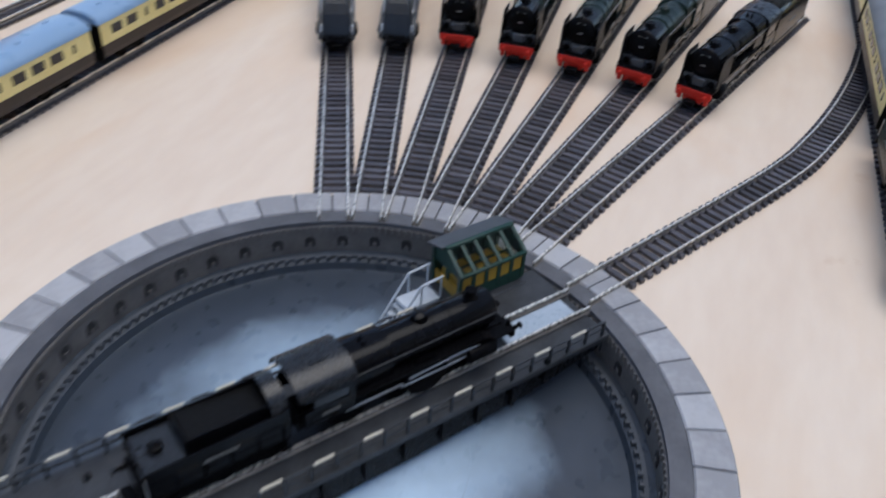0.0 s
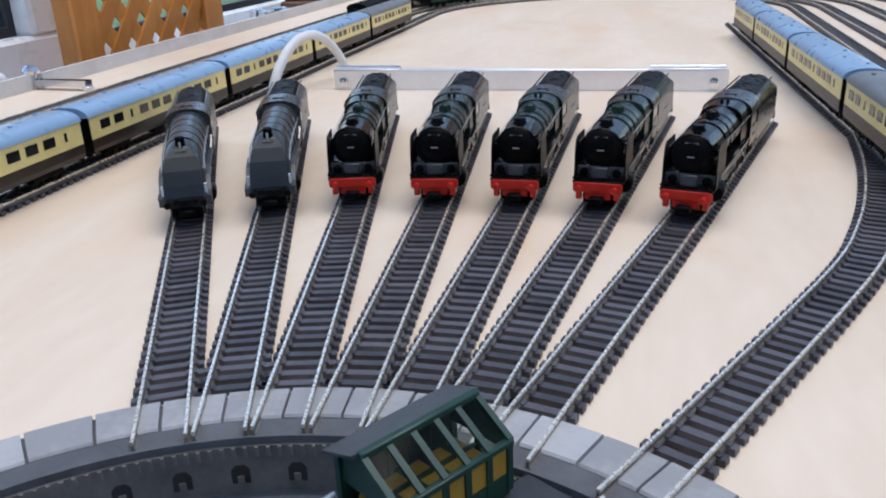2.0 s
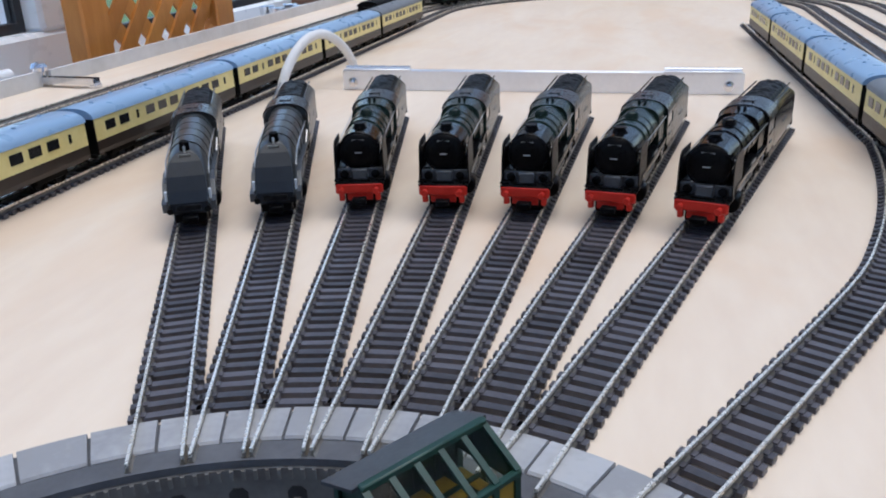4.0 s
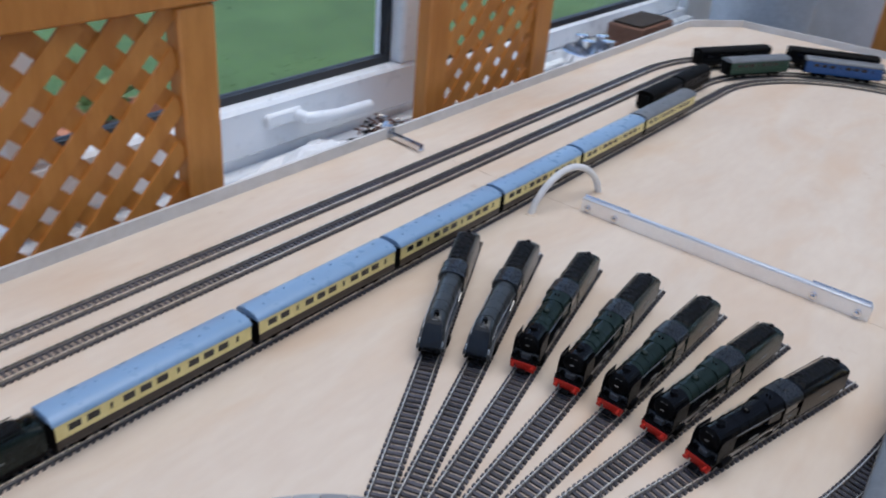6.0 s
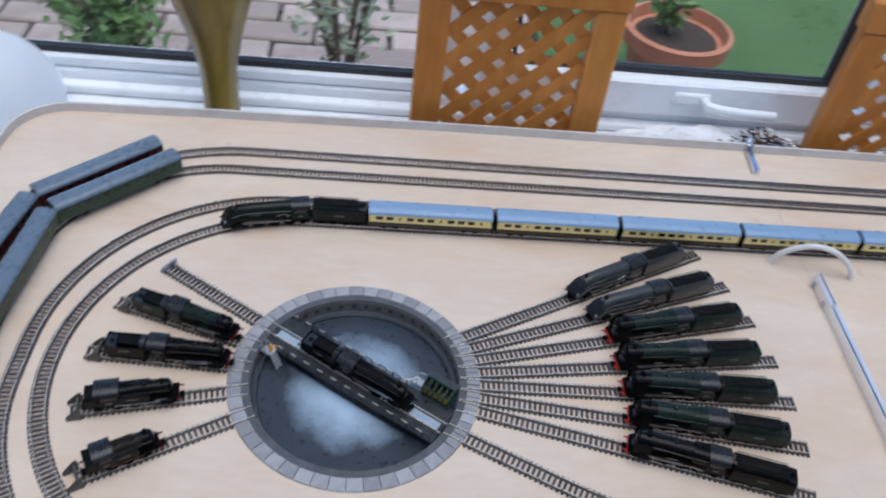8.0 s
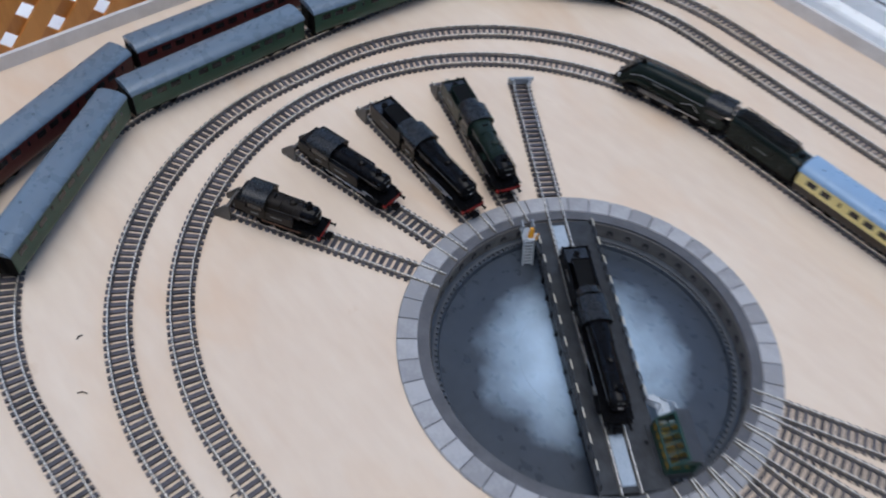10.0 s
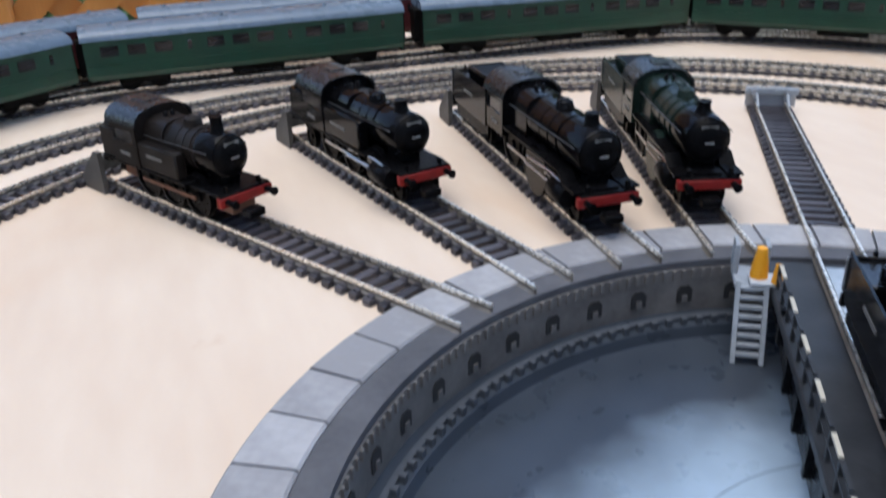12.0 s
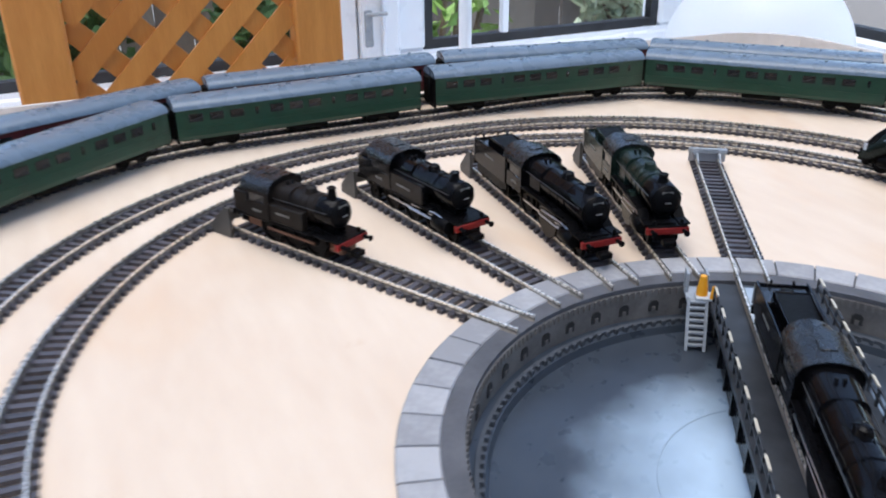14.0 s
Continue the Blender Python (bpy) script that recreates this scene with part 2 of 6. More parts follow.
CLEAR = glass("window_glass")
# tint of the unseen roof sheet, set to dim sky light from above
ROOFDIM = bpy.data.materials.new("roof_dimming_sheet")
ROOFDIM.use_nodes = True
rg_n = ROOFDIM.node_tree.nodes
rg_t = rg_n.new("ShaderNodeBsdfTransparent")
rg_t.inputs["Color"].default_value = (0.72, 0.72, 0.72, 1)
ROOFDIM.node_tree.links.new(rg_t.outputs[0], rg_n["Material Output"].inputs["Surface"])
CABGLASS = glass("cabin_glass", (0.72, 0.76, 0.66), 0.04)
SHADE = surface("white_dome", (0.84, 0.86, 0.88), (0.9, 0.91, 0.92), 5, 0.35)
OPAL = bpy.data.materials.new("opal_plastic")
OPAL.use_nodes = True
op_n, op_l = OPAL.node_tree.nodes, OPAL.node_tree.links
op_t, op_m = op_n.new("ShaderNodeBsdfTranslucent"), op_n.new("ShaderNodeMixShader")
op_t.inputs["Color"].default_value = (0.93, 0.95, 0.97, 1)
op_n["Principled BSDF"].inputs["Base Color"].default_value = (0.9, 0.92, 0.94, 1)
op_n["Principled BSDF"].inputs["Roughness"].default_value = 0.3
op_m.inputs["Fac"].default_value = 0.6
op_l.new(op_n["Principled BSDF"].outputs[0], op_m.inputs[1])
op_l.new(op_t.outputs[0], op_m.inputs[2])
op_l.new(op_m.outputs[0], op_n["Material Output"].inputs["Surface"])


# ---- mesh helpers ----
def mesh_of(name, bm, material, smooth=False):
    me = bpy.data.meshes.new(name)
    bmesh.ops.recalc_face_normals(bm, faces=bm.faces)
    bm.to_mesh(me)
    bm.free()
    me.materials.append(material)
    if smooth:
        for p in me.polygons:
            p.use_smooth = True
        me.set_sharp_from_angle(angle=radians(38))
    return me


def part(name, bm, material, parent=None, label="", smooth=True):
    ob = new(name, mesh_of(name, bm, material, smooth))
    ob.parent = parent
    return tagged(ob, label)


def piece(name, me, parent, m):
    ob = new(name, me)
    ob.parent = parent
    ob.matrix_basis = m
    return ob


def thing(name, m, label, category, group="", kind=""):
    ob = new(name)
    ob.matrix_basis = m
    return tagged(ob, label, category, group, kind)


def block(x0, x1, y0, y1, z0, z1, bevel=0.0, bm=None):
    bm = bm or bmesh.new()
    r = bmesh.ops.create_cube(bm, size=1)
    for v in r["verts"]:
        v.co = Vector((x0 + (v.co.x + .5) * (x1 - x0), y0 + (v.co.y + .5) * (y1 - y0), z0 + (v.co.z + .5) * (z1 - z0)))
    if bevel:
        es = list({e for v in r["verts"] for e in v.link_edges})
        bmesh.ops.bevel(bm, geom=es, offset=bevel, segments=1, affect="EDGES", profile=0.5)
    return bm


def loft(rings, bm=None, caps=True, closed=True):
    """Joins rings of the same number of points into one skin."""
    bm = bm or bmesh.new()
    vs = [[bm.verts.new(p) for p in r] for r in rings]
    n = len(vs[0])
    for a, b in zip(vs, vs[1:]):
        for k in range(n if closed else n - 1):
            bm.faces.new((a[k], a[(k + 1) % n], b[(k + 1) % n], b[k]))
    if caps and closed:
        bm.faces.new(vs[0])
        bm.faces.new(vs[-1][::-1])
    return bm


def turned(profile, axis="x", at=(0, 0, 0), n=16, bm=None):
    """A turned solid: (place along the axis, radius) pairs."""
    rings = []
    for s, r in profile:
        ring = []
        for k in range(n):
            c, d = r * math.cos(2 * math.pi * k / n), r * math.sin(2 * math.pi * k / n)
            p = {"x": (s, c, d), "y": (c, s, d), "z": (c, d, s)}[axis]
            ring.append(Vector(at) + Vector(p))
        rings.append(ring)
    return loft(rings, bm)


def arch(x, w, z0, z1, n=12, power=2.6, low=None):
    """A section across the x axis: upright sides, rounded top."""
    pts = []
    for k in range(n + 1):
        a = math.pi * k / n
        c, s = math.cos(a), math.sin(a)
        y = w / 2 * math.copysign(abs(c) ** (2 / power), c)
        z = z0 + (z1 - z0) * abs(s) ** (2 / power)
        pts.append(Vector((x, y, z)))
    if low is not None:
        pts = [Vector((x, w / 2, low))] + pts + [Vector((x, -w / 2, low))]
    return pts


def sweep(pts, section, bm=None, caps=True):
    """Sweeps a section of (across, up) pairs along a path on the board."""
    rings, n = [], len(pts)
    for i, p in enumerate(pts):
        d = (pts[min(i + 1, n - 1)] - pts[max(i - 1, 0)])
        d.z = 0
        d.normalize()
        s = Vector((-d.y, d.x, 0))
        rings.append([p + s * a + Vector((0, 0, z)) for a, z in section])
    return loft(rings, bm, caps)


def tube(pts, r, n=8, bm=None):
    rings, m = [], len(pts)
    for i, p in enumerate(pts):
        d = (pts[min(i + 1, m - 1)] - pts[max(i - 1, 0)]).normalized()
        u = d.cross(Vector((0.3, 0.2, 1))).normalized()
        v = d.cross(u)
        rings.append([p + (u * math.cos(2 * math.pi * k / n) + v * math.sin(2 * math.pi * k / n)) * r for k in range(n)])
    return loft(rings, bm)


def polar(r, a, z=0.0):
    return Vector((r * math.cos(radians(a)), r * math.sin(radians(a)), z))


def on(p, ang, z=None):
    return Matrix.Translation((p[0], p[1], p[2] if z is None else z)) @ Matrix.Rotation(radians(ang), 4, "Z")


# ---- the room and the garden ----
def setting(name, bm, material, label="", category="", smooth=False):
    return tagged(part(name, bm, material, None, "", smooth), label, category, "", "structure")


# paved yard, lawn and soil outside
GZ = -0.75
bm = bmesh.new()
bmesh.ops.create_grid(bm, x_segments=60, y_segments=60, size=30)
for v in bm.verts:
    far = max(0.0, v.co.length - 8)
    v.co.z = GZ - 0.03 + 0.03 * far * 0.2 + 0.02 * noise.noise(v.co * 0.4)
setting("ground", bm, MORTAR, "dark sandy soil and joints round the house", "ground")
bm = bmesh.new()
N = 46
for i in range(N + 1):
    for j in range(N + 1):
        x, y = 0.62 + 14 * i / N, 1.55 + 16 * j / N
        bm.verts.new((x, y, GZ + 0.05 + 0.02 * noise.noise((x * 3, y * 3, 0))))
bm.verts.ensure_lookup_table()
for i in range(N):
    for j in range(N):
        a = i * (N + 1) + j
        bm.faces.new((bm.verts[a], bm.verts[a + 1], bm.verts[a + N + 2], bm.verts[a + N + 1]))
lawn = setting("lawn", bm, GRASS, "green mown lawn beyond the window", "lawn", True)
bm = bmesh.new()
rg = random.Random(4)
for k in range(9000):
    x, y = 0.66 + rg.random() ** 1.3 * 4.5, 1.6 + rg.random() * 3.2
    a, h, w = rg.random() * 6.3, 0.012 + 0.012 * rg.random(), 0.004
    z = GZ + 0.045
    p = Vector((x, y, z))
    s = Vector((math.cos(a), math.sin(a), 0)) * w
    t = Vector((rg.uniform(-.03, .03), rg.uniform(-.03, .03), h * 0.5))
    bm.faces.new([bm.verts.new(q) for q in (p - s, p + s, p + t)])
tagged(part("grass", bm, GRASS, None, "", False), "short green grass blades of the lawn", "grass", "", "stuff")

# the white window range along the tracks, and the one at the board's end
WY, WX = 0.79, -0.98


def window_range(name, m, bays, label, deep=0.17):
    """Glazed bays along x, inside face at y = 0; each bay: left, right, sill height, whether it opens."""
    top = 1.25
    w = tagged(new(name), label, "window", "", "structure")
    w.matrix_basis = m
    x0, x1 = bays[0][0] - 0.05, bays[-1][1] + 0.05
    part("window_sill", block(x0, x1, -deep, 0.0, -0.115, -0.095, 0.004), UPVC, w)
    part("sill_lip", block(x0, x1, -0.03, 0.0, -0.0945, -0.075, 0.004), UPVC, w)
    part("bottom_rail", block(x0, x1, 0.0, 0.07, -0.12, -0.055, 0.004), UPVC, w)
    part("head", block(x0, x1, 0.0, 0.07, top, top + 0.07, 0.004), UPVC, w)
    part("apron", block(x0, x1, 0.0, 0.09, GZ - 0.02, -0.121, 0.0), WALLWHITE, w)
    for a, b, z, opens in bays:
        f = part("window_frame", bmesh.new(), UPVC, w)
        bm = bmesh.new()
        pr = -0.018 if opens else 0.004
        t = 0.062 if opens else 0.05
        for c in ((a, b, pr, 0.06, -0.0545, z), (a, b, pr, 0.06, top - 0.06, top - 0.0005), (a, a + t, pr, 0.06, z, top - 0.06), (b - t, b, pr, 0.06, z, top - 0.06)):
            block(*c, 0.006, bm)
        f.data = mesh_of("window_frame", bm, UPVC)
        bm = bmesh.new()
        g = 0.014
        for c in ((a + t, b - t, 0.012, 0.03, z, z + g), (a + t, b - t, 0.012, 0.03, top - 0.06 - g, top - 0.06), (a + t, a + t + g, 0.012, 0.03, z + g, top - 0.06 - g), (b - t - g, b - t, 0.012, 0.03, z + g, top - 0.06 - g)):
            block(*c, 0.0, bm)
        part("gasket", bm, GASKET, f, "black rubber glazing gasket", False)
        p = part("pane", block(a + t + g, b - t - g, 0.018, 0.022, z + g, top - 0.06 - g), CLEAR, f, "", False)
        p.visible_shadow = False
        if opens:
            hx = 0.693
            h = part("window_handle", block(hx - 0.066, hx + 0.012, -0.03, -0.018, -0.012, 0.012, 0.004), UPVC, f, "white plastic window handle")
            bm = tube([Vector((hx, -0.03, 0.0)), Vector((hx, -0.05, 0.0)), Vector((hx + 0.02, -0.056, -0.002)), Vector((hx + 0.07, -0.056, -0.008)), Vector((hx + 0.148, -0.056, -0.01))], 0.0105, 10)
            part("lever", bm, UPVC, h)
    return w


window_range("window_1", Matrix.Translation((0, WY, 0)), [(-0.925, 0.16, -0.025, False), (0.21, 1.03, 0.03, True), (1.08, 2.3, 0.0, False)], "white plastic window range with wide clear panes")
end = window_range("window_2", Matrix.Translation((WX, 0, 0)) @ Matrix.Rotation(radians(90), 4, "Z"), [(-1.6, 0.11, -0.05, False), (0.2, 0.735, -0.05, False)], "white plastic end window with clear panes", 0.345)

post = part("door_post", block(0.1105, 0.1395, -0.006, 0.06, -0.0545, 1.19, 0.004), UPVC, end, "wide white door post beside the glass")
part("post_face", block(0.141, 0.1995, -0.022, 0.06, -0.0545, 1.19, 0.005), UPVC, post)
part("post_bead", block(0.168, 0.174, -0.028, -0.0225, -0.0545, 1.19, 0.002), UPVC, post)
part("latch_plate", block(0.1425, 0.155, -0.027, -0.0225, -0.03, 0.022, 0.002), LADDER, post, "grey steel latch plate")
part("latch_lever", block(0.1435, 0.176, -0.036, -0.0275, 0.014, 0.019, 0.002), LADDER, post)
part("glazing_bar", block(0.38, 0.392, 0.004, 0.017, -0.035, 1.17, 0.002), UPVC, end, "thin white glazing bar")

# the rest of the room: plain walls, floor, roof bars, an added dimming sheet
setting("floor", block(-1.1, 4.0, -2.6, 0.9, GZ - 0.04, GZ - 0.005), FLOORTILE, "grey floor under the layout table", "floor")
setting("wall_south", block(-1.1, 4.0, -2.7, -2.6, GZ, 1.4), WALLWHITE, "plain white wall behind the table", "wall")
setting("wall_north", block(2.36, 4.0, 0.79, 0.88, GZ, 1.4), WALLWHITE, "plain white wall past the window range", "wall")
setting("wall_west", block(-1.07, -0.98, -2.6, -1.66, GZ, 1.4), WALLWHITE, "plain white wall past the end window", "wall")
# unseen east glazing, added to let in daylight and give sky reflections
window_range("unseen_window_3", Matrix.Translation((4.0, 0, 0)) @ Matrix.Rotation(radians(-90), 4, "Z"), [(-0.74, 0.3, -0.05, False), (0.35, 1.4, -0.05, False), (1.45, 2.54, -0.05, False)], "unseen white plastic end window, added past the far curve")
bm = bmesh.new()
for k in range(9):
    block(-1.1 + 0.62 * k, -1.05 + 0.62 * k, -2.7, 0.9, 1.4, 1.46, 0, bm)
setting("ceiling", bm, UPVC, "white bars of a glazed conservatory roof", "ceiling")
# unseen sheet added over the bars to cut the overhead sky light
setting("ceiling_dimmer", block(-1.1, 4.1, -2.7, 0.9, 1.462, 1.466), ROOFDIM, "unseen tinted sheet added over the room to dim the overhead sky", "ceiling")

# the table that carries the railway
JOINT = 0.741
CORNER = [Vector((-0.53, 0.574, 0)) + Vector((-0.094 * math.sin(a), -0.094 * (1 - math.cos(a)), 0)) for a in [math.pi / 2 * k / 8 for k in range(9)]]
EDGE_W = [Vector((JOINT - 0.0003, 0.592, 0)), Vector((0.1, 0.588, 0)), Vector((-0.3, 0.58, 0))] + CORNER + [Vector((-0.632, 0.37, 0)), Vector((-0.641, 0.1, 0)), Vector((-0.646, -0.12, 0)), Vector((-0.648, -0.45, 0)), Vector((-0.65, -0.78, 0))]
EDGE_E = [Vector((JOINT + 0.0003, 0.592, 0)), Vector((1.9, 0.594, 0)), Vector((2.03, 0.5, 0)), Vector((2.05, -0.1, 0)), Vector((2.05, -0.78, 0))]


def slab(outline, hole, name, label):
    bm = bmesh.new()
    loops = [outline] + ([[polar(hole, 360 * k / 96) for k in range(96)]] if hole else [])
    edges = []
    for lp in loops:
        vs = [bm.verts.new(p) for p in lp]
        edges += [bm.edges.new((vs[k], vs[(k + 1) % len(vs)])) for k in range(len(vs))]
    bmesh.ops.triangle_fill(bm, edges=edges, use_beauty=True, normal=(0, 0, 1))
    ex = bmesh.ops.extrude_face_region(bm, geom=bm.faces[:])
    for v in ex["geom"]:
        if isinstance(v, bmesh.types.BMVert):
            v.co.z -= 0.012
    return tagged(part(name, bm, PLY, None, "", False), label, "table board", "baseboard halves", "")


slab([Vector((JOINT - 0.0003, -0.78, 0))] + EDGE_W, 0.17, "baseboard", "pale birch plywood baseboard with a round pit cut in it")
slab([Vector((JOINT + 0.0003, -0.78, 0))] + EDGE_E, 0, "baseboard", "pale birch plywood baseboard, hinged along one joint")
for e, cuts, lab in ((EDGE_W, (0, 1, 2, 11, 13, 16), "pale raised edging strip round the plywood board"), (EDGE_E, (0, 1, 2, 4), "pale raised edging strip along the far board")):
    r = thing("edging_strip", Matrix(), lab, "edging", "board edging")
    for i, j in zip(cuts, cuts[1:]):
        h = random.uniform(0.0162, 0.0175)
        part("strip", sweep(e[i:j + 1], [(0.0004, -0.03), (0.0004, h), (-0.0046, h), (-0.0046, -0.03)]), EDGING, r, "", False)
legs = [(-0.55, -0.7), (-0.5, 0.45), (0.7, -0.7), (0.7, 0.5), (1.9, -0.7), (1.9, 0.5)]
leg_bm = mesh_of("table_leg", block(-0.03, 0.03, -0.03, 0.03, GZ, -0.0125, 0.003), PINE)
for x, y in legs:
    tagged(piece("table_leg", leg_bm, None, Matrix.Translation((x, y, 0))), "square pine leg under the plywood board", "table leg", "table legs")


# ---- track ----
def sleeper_mesh():
    bm = block(-0.0018, 0.0018, -0.0122, 0.0122, 0.0004, 0.0028)
    for s in (-1, 1):
        block(-0.0014, 0.0014, s * 0.00825 - 0.0021, s * 0.00825 + 0.0021, 0.0028, 0.0034, 0, bm)
    return mesh_of("sleeper", bm, SLEEPER)


SLEEPER_MESH = sleeper_mesh()
RAIL_SECTION = [(-0.0005, 0.0046), (0.0005, 0.0046), (0.0006, 0.005), (0.0005, 0.006), (-0.0005, 0.006), (-0.0006, 0.005)]
FOOT_SECTION = [(-0.0011, 0.0026), (0.0011, 0.0026), (0.0004, 0.0033), (0.0004, 0.0046), (-0.0004, 0.0046), (-0.0004, 0.0033)]


def walk_along(pts, step):
    out, left = [], step / 2
    for a, b in zip(pts, pts[1:]):
        d = (b - a).length
        while left <= d:
            out.append((a.lerp(b, left / d), math.degrees(math.atan2((b - a).y, (b - a).x))))
            left += step
        left -= d
    return out


def offset(pts, d):
    out, n = [], len(pts)
    closed = (pts[0] - pts[-1]).length < 1e-6
    for i, p in enumerate(pts):
        a, b = (pts[i - 1] if i else (pts[-2] if closed else p)), (pts[i + 1] if i < n - 1 else (pts[1] if closed else p))
        t = (b - a).normalized()
        out.append(p + Vector((-t.y, t.x, 0)) * d)
    return out


def railway(pts, label, group, start=0.0, keep=lambda p: True, step=0.0072):
    """Two rails on sleepers; rails begin at the path's start, sleepers after start metres."""
    t = thing("railway_track", Matrix(), label, "track", group)
    for d in (-0.00825, 0.00825):
        rl = part("rail", sweep(offset(pts, d), RAIL_SECTION), RAIL, t, "", False)
        part("rail_foot", sweep(offset(pts, d), FOOT_SECTION), RAILFOOT, rl, "", False)
    spots = [s for i, s in enumerate(walk_along(pts, step)) if (i + 0.5) * step > start]
    rest = bmesh.new()
    for p, a in spots:
        if keep(p):
            piece("sleeper", SLEEPER_MESH, t, on(p, a + random.uniform(-0.8, 0.8), 0.0))
        else:
            d, s = Vector((math.cos(radians(a)), math.sin(radians(a)), 0)), Vector((-math.sin(radians(a)), math.cos(radians(a)), 0))
            vs = [rest.verts.new(p + d * x + s * y + Vector((0, 0, z))) for x, y, z in [(i * 0.0018, j * 0.0122, k) for k in (0.0004, 0.0028) for i, j in ((-1, -1), (1, -1), (1, 1), (-1, 1))]]
            for f in ((4, 5, 6, 7), (0, 1, 5, 4), (1, 2, 6, 5), (2, 3, 7, 6), (3, 0, 4, 7)):
                rest.faces.new([vs[k] for k in f])
    if rest.verts:
        tagged(part("sleepers", rest, SLEEPER, t, "", False), kind="stuff")
    else:
        rest.free()
    inner = list(pts)
    if start:
        inner[0] = pts[0] + (pts[1] - pts[0]).normalized() * start
    for d in (-0.00825, 0.00825):
        part("web", sweep(offset(inner, d), [(-0.0013, 0.0004), (0.0013, 0.0004), (0.0013, 0.0021), (-0.0013, 0.0021)]), WEB, t, "", False)
    return t


X0, X1 = -0.1, 1.43
LOOPS = [(0.483, 0.0015), (0.421, 0.0125), (0.3545, 0.0045), (0.308, 0.004)]
# the outer loops turn in two quarter bends with a short straight between: where that lies, and the bend's radius
BENDS = {0.483: (-0.556, 0.35), 0.421: (-0.502, 0.278), 0.3545: (-0.447, 0.325), 0.308: (X0 - 0.308, 0.308)}


def end_path(r, cy):
    """The end of a loop, anticlockwise from the window-side straight at X0 to the other straight at X0."""
    xw, rho = BENDS[r]
    pts = [Vector((X0, cy + r, 0))] if xw + rho < X0 - 0.001 else []
    for y, a0 in ((cy + r - rho, 90), (cy - r + rho, 180)):
        pts += [Vector((xw + rho, y, 0)) + polar(rho, a0 + 90 * k / 30) for k in range(31)]
    pts += [Vector((X0, cy - r, 0))] if xw + rho < X0 - 0.001 else []
    return [p for k, p in enumerate(pts) if k == 0 or (p - pts[k - 1]).length > 1e-5]


def oval(r, cy):
    pts = [Vector((X1 + (X0 - X1) * k / 30, cy + r, 0)) for k in range(30)]
    pts += end_path(r, cy)[:-1]
    pts += [Vector((X0 + (X1 - X0) * k / 30, cy - r, 0)) for k in range(30)]
    pts += [Vector((X1, cy, 0)) + polar(r, -90 + 180 * k / 60) for k in range(61)]
    return pts


def along(r, cy, s):
    """Place on an oval, s metres anticlockwise from X0 on its window-side straight."""
    if s < 0:
        return Vector((X0 - s, cy + r, 0))
    pts = end_path(r, cy)
    for a, b in zip(pts, pts[1:]):
        d = (b - a).length
        if s <= d:
            return a.lerp(b, s / d)
        s -= d
    return Vector((X0 + s, cy - r, 0))


for k, (r, cy) in enumerate(LOOPS):
    railway(oval(r, cy), "long oval of model railway track on dark sleepers", "oval tracks", 0.0, (lambda p: p.x < X0 - 0.02) if k > 0 else (lambda p: False))
FAN = [(28.5, 27.35), (21.05, 20.2), (13.6, 13.2), (6.05, 5.9), (-1.3, -1.05), (-8.6, -8.0), (-16.1, -15.1)]
for a, b in FAN:
    p, q = polar(0.1445, a), polar(0.625, b)
    railway([p.lerp(q, k / 10) for k in range(11)], "straight storage track fanning out from the turntable", "turntable tracks", 0.029)
SPUR = [(146.8, 146.8), (161.8, 161.3), (176.3, 176.1), (191.0, 191.3), (205.3, 207.2)]


def spur_at(k, r):
    """Matrix on short track k, r metres along from the hub, its x axis pointing outwards."""
    p, q = polar(0.1445, SPUR[k][0]), polar(0.352, SPUR[k][1])
    d = (q - p).normalized()
    return on(p + d * (r - 0.1445), math.degrees(math.atan2(d.y, d.x)))


for k, (a, b) in enumerate(SPUR):
    p, q = polar(0.1445, a), polar(0.354 if k == 0 else 0.367, b)
    railway([p.lerp(q, j / 6) for j in range(7)], "short storage track ending beyond the turntable", "turntable tracks", 0.029)


def smooth_path(ctrl, n=10):
    pts = []
    c = [ctrl[0] * 2 - ctrl[1]] + ctrl + [ctrl[-1] * 2 - ctrl[-2]]
    for i in range(1, len(c) - 2):
        for k in range(n):
            t = k / n
            a, b, d, e = c[i - 1], c[i], c[i + 1], c[i + 2]
            pts.append(0.5 * (2 * b + (d - a) * t + (2 * a - 5 * b + 4 * d - e) * t * t + (3 * b - a - 3 * d + e) * t ** 3))
    return pts + [ctrl[-1]]


LEAD = smooth_path([polar(0.1445, -32.0), Vector((0.1968, -0.1158, 0)), Vector((0.3015, -0.1693, 0)), Vector((0.3585, -0.1906, 0)), Vector((0.4212, -0.2073, 0)), Vector((0.4908, -0.2202, 0)), Vector((0.56, -0.2283, 0))], 10)
railway(LEAD, "curved lead track joining the carriage siding", "turntable tracks", 0.029)
FRONT = smooth_path([Vector((0.0, -0.281, 0)), Vector((0.097, -0.26, 0)), Vector((0.175, -0.2485, 0)), Vector((0.3, -0.2425, 0)), Vector((0.56, -0.2285, 0)), Vector((0.9, -0.21, 0)), Vector((1.24, -0.1915, 0))], 10)
railway(FRONT, "long carriage siding running inside the oval", "turntable tracks")


def yard(y0, y1, x0, x1):
    railway(smooth_path([Vector((x0, y0, 0)), Vector(((x0 + x1) / 2, (y0 + y1) / 2, 0)), Vector((x1, y1, 0))], 8), "far yard track on dark sleepers", "yard tracks", 0.0, lambda p: False)


yard(-0.5, -0.545, 0.55, 1.9)
yard(-0.56, -0.6, 0.7, 1.95)
yard(-0.62, -0.66, 0.8, 1.95)


